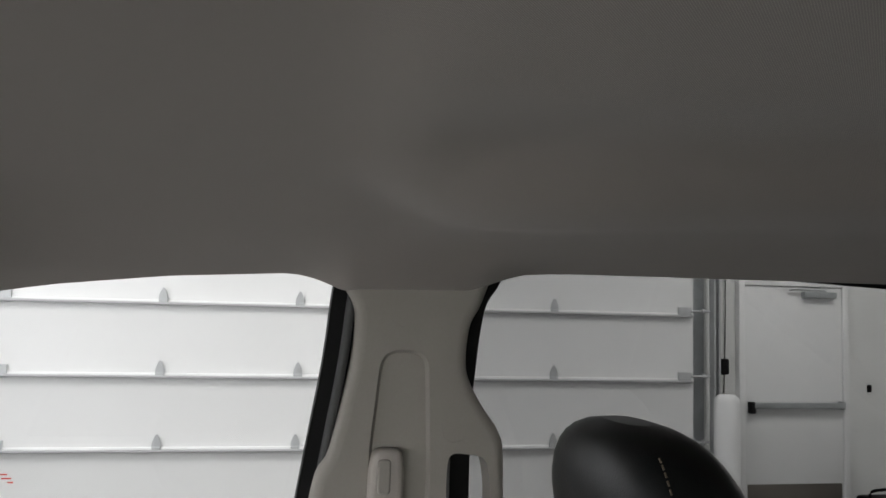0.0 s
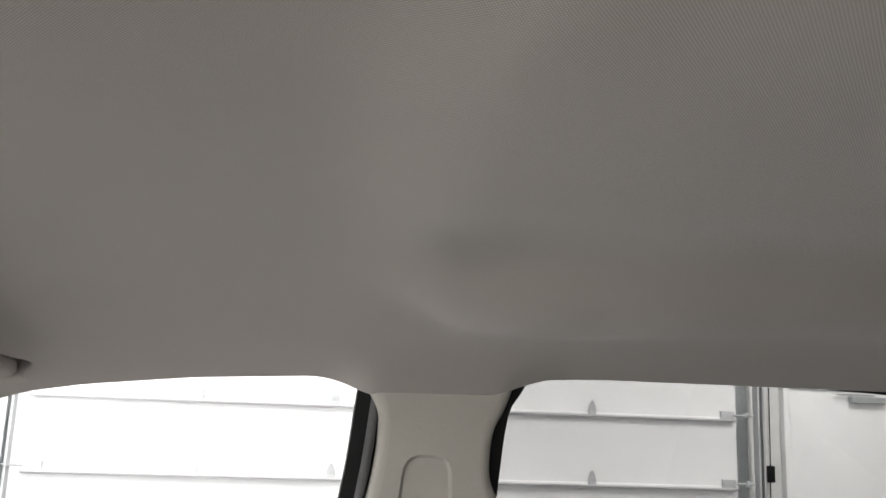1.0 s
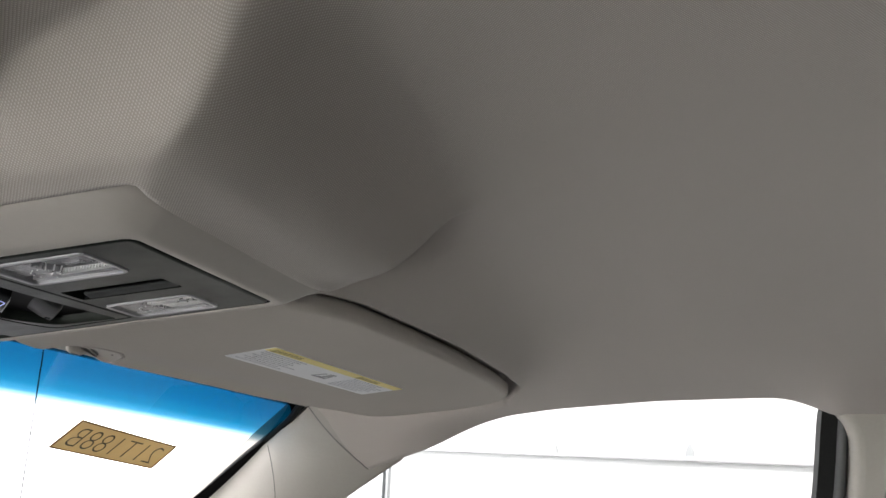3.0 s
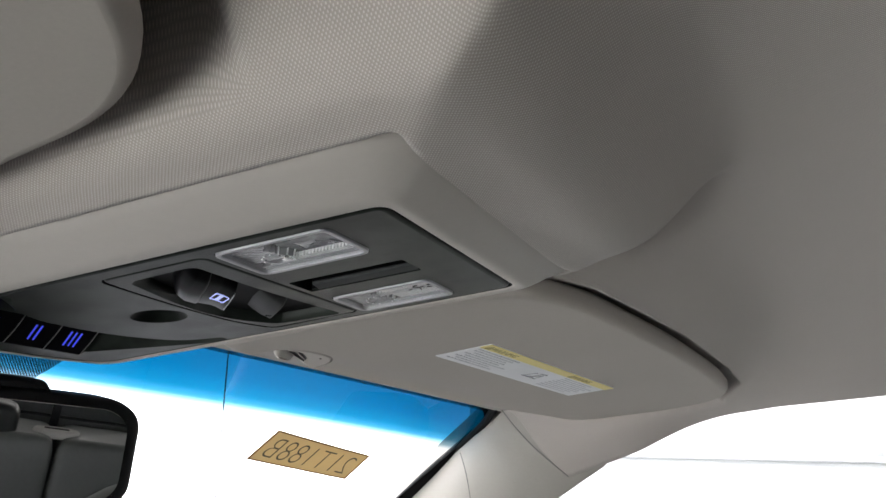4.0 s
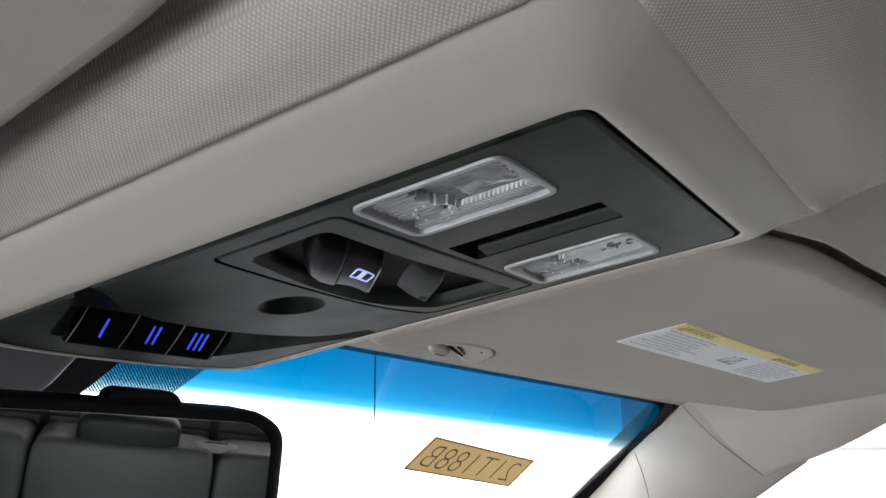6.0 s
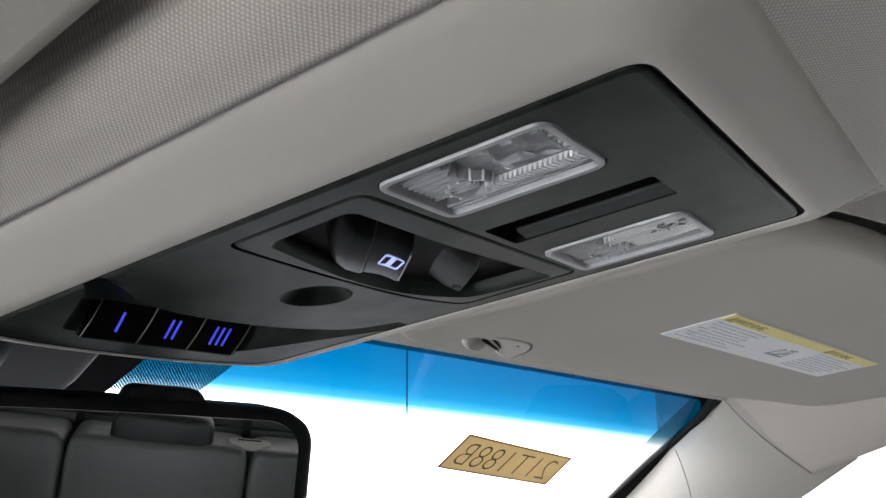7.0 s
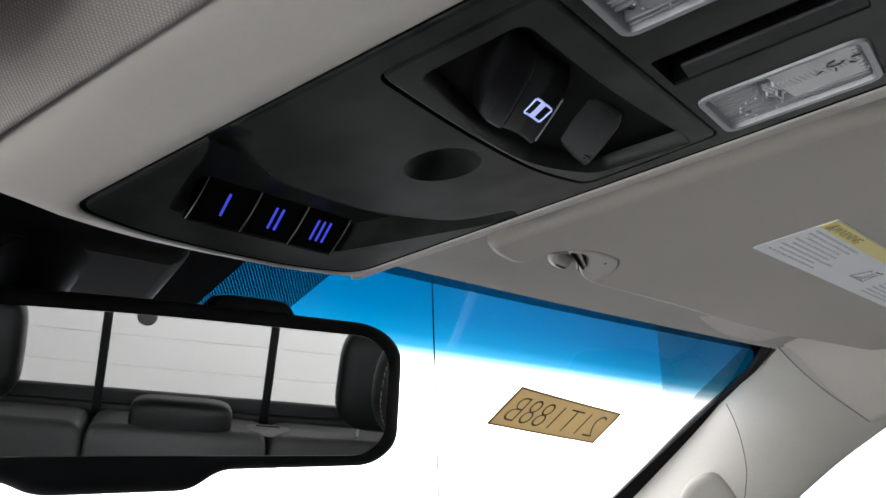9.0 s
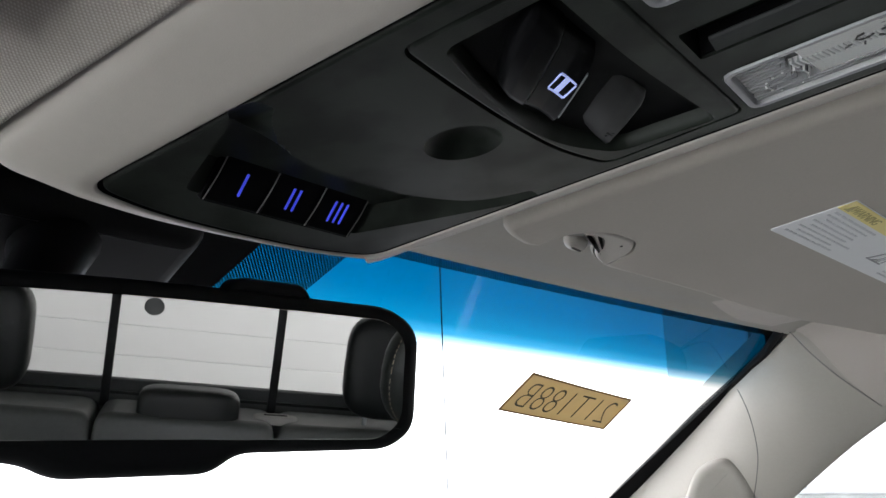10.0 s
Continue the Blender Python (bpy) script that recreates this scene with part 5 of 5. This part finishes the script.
# Map lights.
def facets(x0, x1, y0, y1, rng, nx=15, ny=8):
    """A moulded reflector: small flat facets at uneven heights."""
    bm = bmesh.new()
    g = []
    for i in range(nx + 1):
        row = []
        for j in range(ny + 1):
            inside = 0 < i < nx and 0 < j < ny
            x, y = x0 + (x1 - x0) * i / nx, y0 + (y1 - y0) * j / ny
            if inside:
                x, y = x + rng.uniform(-0.0008, 0.0008), y + rng.uniform(-0.0006, 0.0006)
            row.append(bm.verts.new(on_face(x, y, -0.0036 + rng.uniform(-0.0010, 0.0010) if inside else -0.0042)))
        g.append(row)
    for i in range(nx):
        for j in range(ny):
            q = g[i][j], g[i + 1][j], g[i + 1][j + 1], g[i][j + 1]
            bm.faces.new((q[0], q[1], q[2]))
            bm.faces.new((q[0], q[2], q[3]))
    return bm


def map_light(y0, y1, pad):
    """A clear lamp: frosted rim, fluted front end round a bulb cup, a pale block and a strip of prisms behind the lens."""
    X0, X1 = -0.4349, -0.3911
    yc = (y0 + y1) / 2
    m = part("map_light", slab(rect(X0, X1, y0 + 0.0003, y1 - 0.0003, 0.0047), on_face, -0.0085, -0.0103, 0.0005, 1), WELL, con, "clear map light with a frosted rim")
    rim = rect(X0 + 0.0001, X1 - 0.0001, y0 + 0.0004, y1 - 0.0004, 0.0047, 6)
    bm = loft([[on_face(x, y, h) for x, y in ring] for ring, h in ((rim, -0.0030), (rim, 0.0001), (inset(rim, 0.0002), 0.0004), (inset(rim, 0.0013), 0.0005), (inset(rim, 0.0018), 0.0003), (inset(rim, 0.0023), -0.0010), (inset(rim, 0.0026), -0.0034))], caps=False)
    part("rim", bm, FROST, m, "frosted clear plastic rim")
    part("lens", slab(inset(rim, 0.0021), on_face, 0.0001, -0.0002, 0.0001, 1), CLEARLENS, m, "clear plastic lens")
    part("faceted_reflector", facets(X0 + 0.0020, X1 - 0.0020, y0 + 0.0022, y1 - 0.0022, rng), REFLECT, m, "crinkled grey reflector", sharp=1)
    strip = yc + (-0.0035 if pad else 0.0070)
    for i in range(19):
        x = -0.4190 + i * 0.0013
        part("prism", loft([[on_face(x + dx + sk, y, h) for dx, h in ((-0.00055, -0.0028), (-0.0003, -0.0011), (0.0002, -0.0011), (0.00055, -0.0028))] for y, sk in ((strip, 0.0), (strip + 0.0024, 0.0006), (strip + 0.0044, 0.0012))]), GLINT, m)
    for i in range(9):
        y = y0 + 0.0048 + i * 0.0021
        part("flute", loft([[on_face(x, y + dy, h) for dy, h in ((-0.0008, -0.0044), (-0.0003, -0.0012), (0.0003, -0.0012), (0.0008, -0.0044))] for x in (-0.4325, -0.4215 + 0.0009 * (i % 3))]), CRYSTAL, m)
    bowl_y = yc + (0.006 if pad else 0.0055)
    part("bowl", loft([[on_face(-0.4222 + r * math.cos(a * math.pi / 12), bowl_y + r * math.sin(a * math.pi / 12), h) for a in range(24)] for r, h in ((0.0060, -0.0060), (0.0056, -0.0010), (0.0050, -0.0010), (0.0036, -0.0060))]), CRYSTAL, m)
    for a in range(0, 24, 2):
        c, d = math.cos(a * math.pi / 12), math.sin(a * math.pi / 12)
        part("cup_rib", tube([on_face(-0.4222 + 0.0062 * c, bowl_y + 0.0064 * d, -0.0040), on_face(-0.4222 + 0.0058 * c, bowl_y + 0.0058 * d, -0.0009)], 0.00035, 5), GLINT, m)
    part("bulb", dome(-0.4222, bowl_y, -0.0040, 0.0022), PADWHITE, m, "small pale bulb")
    # The second lamp's block is painted white for the reflection on it.
    if pad:
        block = [(-0.4170, yc - 0.0105), (-0.3945, yc - 0.0105), (-0.3945, yc + 0.0102), (-0.4140, yc + 0.0102)]
    else:
        block = [(-0.4190, yc - 0.0095), (-0.3980, yc - 0.0095), (-0.3980, yc + 0.0062), (-0.4150, yc + 0.0062), (-0.4190, yc + 0.0020)]
    part("diffuser_block", slab(rounded(block, 0.0010, 3), on_face, -0.0014 if pad else -0.0033, -0.0060, 0.0005, 3), PADWHITE if pad else BLOCK, m, "frosted diffuser block, whitened in one lamp as a painted reflection")
    for y in (y0 + 0.0040, y1 - 0.0036, y1 - 0.0056):
        part("side_step", slab(rect(-0.4325, -0.3938, y - 0.0005, y + 0.0005, 0.0003, 1), on_face, -0.0008, -0.0060, 0.0003, 1), CRYSTAL, m)
    for i in range(8):
        y = y0 + 0.0056 + i * 0.0024
        part("tooth", slab(rect(-0.3962, -0.3936, y, y + 0.0011, 0.0003, 1), on_face, -0.0014, -0.0060, 0.0003, 1), CRYSTAL, m)
    if pad:
        w = part("lamp_symbol", tube([on_face(-0.4005 + 0.0022 * math.cos(a), yc - 0.0035 + 0.0016 * math.sin(a), -0.0011) for a in (0.3, 1.2, 2.1, 3.0, 3.9, 4.8)], 0.0003, 6), GREYSEAL, m, "grey printed lamp symbol")
        for dx, dy in ((0.004, 0.0), (0.003, 0.0026), (-0.0005, 0.0034), (-0.0035, 0.002)):
            part("symbol_ray", tube([on_face(-0.4005 + dx, yc - 0.0035 + dy, -0.0011), on_face(-0.4005 + dx * 1.5, yc - 0.0035 + dy * 1.5, -0.0011)], 0.00028, 6), GREYSEAL, w)
    return m


for k, (a, b) in enumerate(LIGHTS):
    map_light(a, b, k == 1)


# ---- rear-view mirror ----
MN = Vector((0.936, -0.334, -0.143)).normalized()
MU = Vector((0, 0, 1)).cross(MN).normalized()
MV = MN.cross(MU)
MC = Vector((-0.6393, -0.0252, 1.7202))


def on_mirror(u, v, h):
    return MC + MU * u + MV * v - MN * h


mir = thing("rear_view_mirror", (-0.70, 0.0, 1.79), "black rear-view mirror hanging from the windscreen", "rear-view mirror")
MO = [(-0.136, 0.024), (-0.122, 0.031), (0.0, 0.0335), (0.122, 0.029), (0.136, 0.020), (0.136, -0.022), (0.124, -0.0300), (0.058, -0.0296), (0.048, -0.0368), (-0.006, -0.0362), (-0.017, -0.0302), (-0.122, -0.0285), (-0.136, -0.020)]
mo = rounded(MO, [0.01, 0.02, 0.08, 0.03, 0.016, 0.016, 0.02, 0.006, 0.008, 0.008, 0.006, 0.02, 0.016], 5)
part("housing", slab(mo, on_mirror, 0.0, 0.030, 0.006, 5, both=True), SATIN, mir, sharp=55)
MG = [(-0.128, 0.021), (-0.118, 0.0255), (0.0, 0.0275), (0.117, 0.0235), (0.127, 0.016), (0.127, -0.018), (0.117, -0.0250), (0.0, -0.0225), (-0.118, -0.0205), (-0.128, -0.016)]
part("glass", slab(rounded(MG, [0.006, 0.012, 0.08, 0.014, 0.012, 0.012, 0.014, 0.08, 0.012, 0.01], 5), on_mirror, -0.0007, 0.002, 0.0002, 1), MIRROR, mir, "mirror glass")
part("top_latch", slab(rounded([(0.050, 0.028), (0.054, 0.0365), (0.082, 0.0355), (0.087, 0.028)], 0.004, 4), on_mirror, 0.004, 0.022, 0.003, 3, both=True), SATIN, mir)
part("stem", tube([(-0.662, -0.030, 1.730), (-0.675, -0.026, 1.748), (-0.690, -0.012, 1.765), (-0.705, 0.0, 1.782), (-0.712, 0.004, 1.796)], 0.012, 16, radii=[0.014, 0.013, 0.014, 0.019, 0.022]), SATIN, mir)
cover = rounded([(-0.012, -0.066), (-0.012, 0.064), (0.05, 0.072), (0.085, 0.060), (0.085, -0.062), (0.05, -0.072)], 0.012, 5)
part("mount_cover", slab(cover, lambda u, v, h: screen_point(v, u) + Vector((0.425, 0, -0.90)) * h, 0.022, 0.0015, 0.012, 6), SATIN, mir, "black plastic mount cover")

# ---- stock tag on the windscreen ----
TAG = [(0.432, 0.110), (0.572, 0.1455), (0.594, 0.203), (0.452, 0.172)]


def on_tag(a, b, lift):
    """a along its top edge, b down its side, each from 0 to 1."""
    (y0, d0), (y1, d1), (y2, d2), (y3, d3) = TAG
    y = (y0 * (1 - a) + y1 * a) * (1 - b) + (y3 * (1 - a) + y2 * a) * b
    d = (d0 * (1 - a) + d1 * a) * (1 - b) + (d3 * (1 - a) + d2 * a) * b
    return screen_point(y, d) + Vector((-0.425, 0, 0.90)) * lift


def tag_sheet(a0, a1, b0, b1, lift, n=8):
    bm = bmesh.new()
    vs = [[bm.verts.new(on_tag(a0 + (a1 - a0) * i / n, b0 + (b1 - b0) * j / n, lift + dl)) for i in range(n + 1)] for dl in (0.0, -0.0003) for j in range(n + 1)]
    for base in (0, n + 1):
        for j in range(n):
            for i in range(n):
                bm.faces.new((vs[base + j][i], vs[base + j][i + 1], vs[base + j + 1][i + 1], vs[base + j + 1][i]))
    return bm


tag = thing("stock_tag", on_tag(0.5, 0.5, 0), "tan paper tag with handwritten marker characters", "tag")
part("sheet", tag_sheet(0, 1, 0, 1, -0.0008), TAN, tag)
for a0, a1, b0, b1 in ((0, 1, 0, 0.035), (0, 1, 0.965, 1), (0, 0.014, 0.03, 0.97), (0.986, 1, 0.03, 0.97)):
    part("border", tag_sheet(a0, a1, b0, b1, -0.0014), BROWN, tag)
cu = bpy.data.curves.new("lettering", "FONT")
cu.body, cu.size, cu.align_x, cu.align_y, cu.offset = "21T188B", 1.0, "CENTER", "CENTER", -0.022
tmp = new("lettering", cu)
dg = bpy.context.evaluated_depsgraph_get()
dg.update()
me = bpy.data.meshes.new_from_object(tmp.evaluated_get(dg))
bpy.data.objects.remove(tmp)
bpy.data.curves.remove(cu)
xs, ys = [v.co.x for v in me.vertices], [v.co.y for v in me.vertices]
for v in me.vertices:
    a = 0.93 - 0.86 * (v.co.x - min(xs)) / (max(xs) - min(xs))
    b = 0.84 - 0.66 * (v.co.y - min(ys)) / (max(ys) - min(ys))
    v.co = on_tag(a, b, -0.0016)
me.materials.clear()
me.materials.append(MARKER)
ob = new("lettering", me)
ob.parent, ob.matrix_parent_inverse = tag, base_of(tag).inverted()
tagged(ob, "dark handwritten characters")
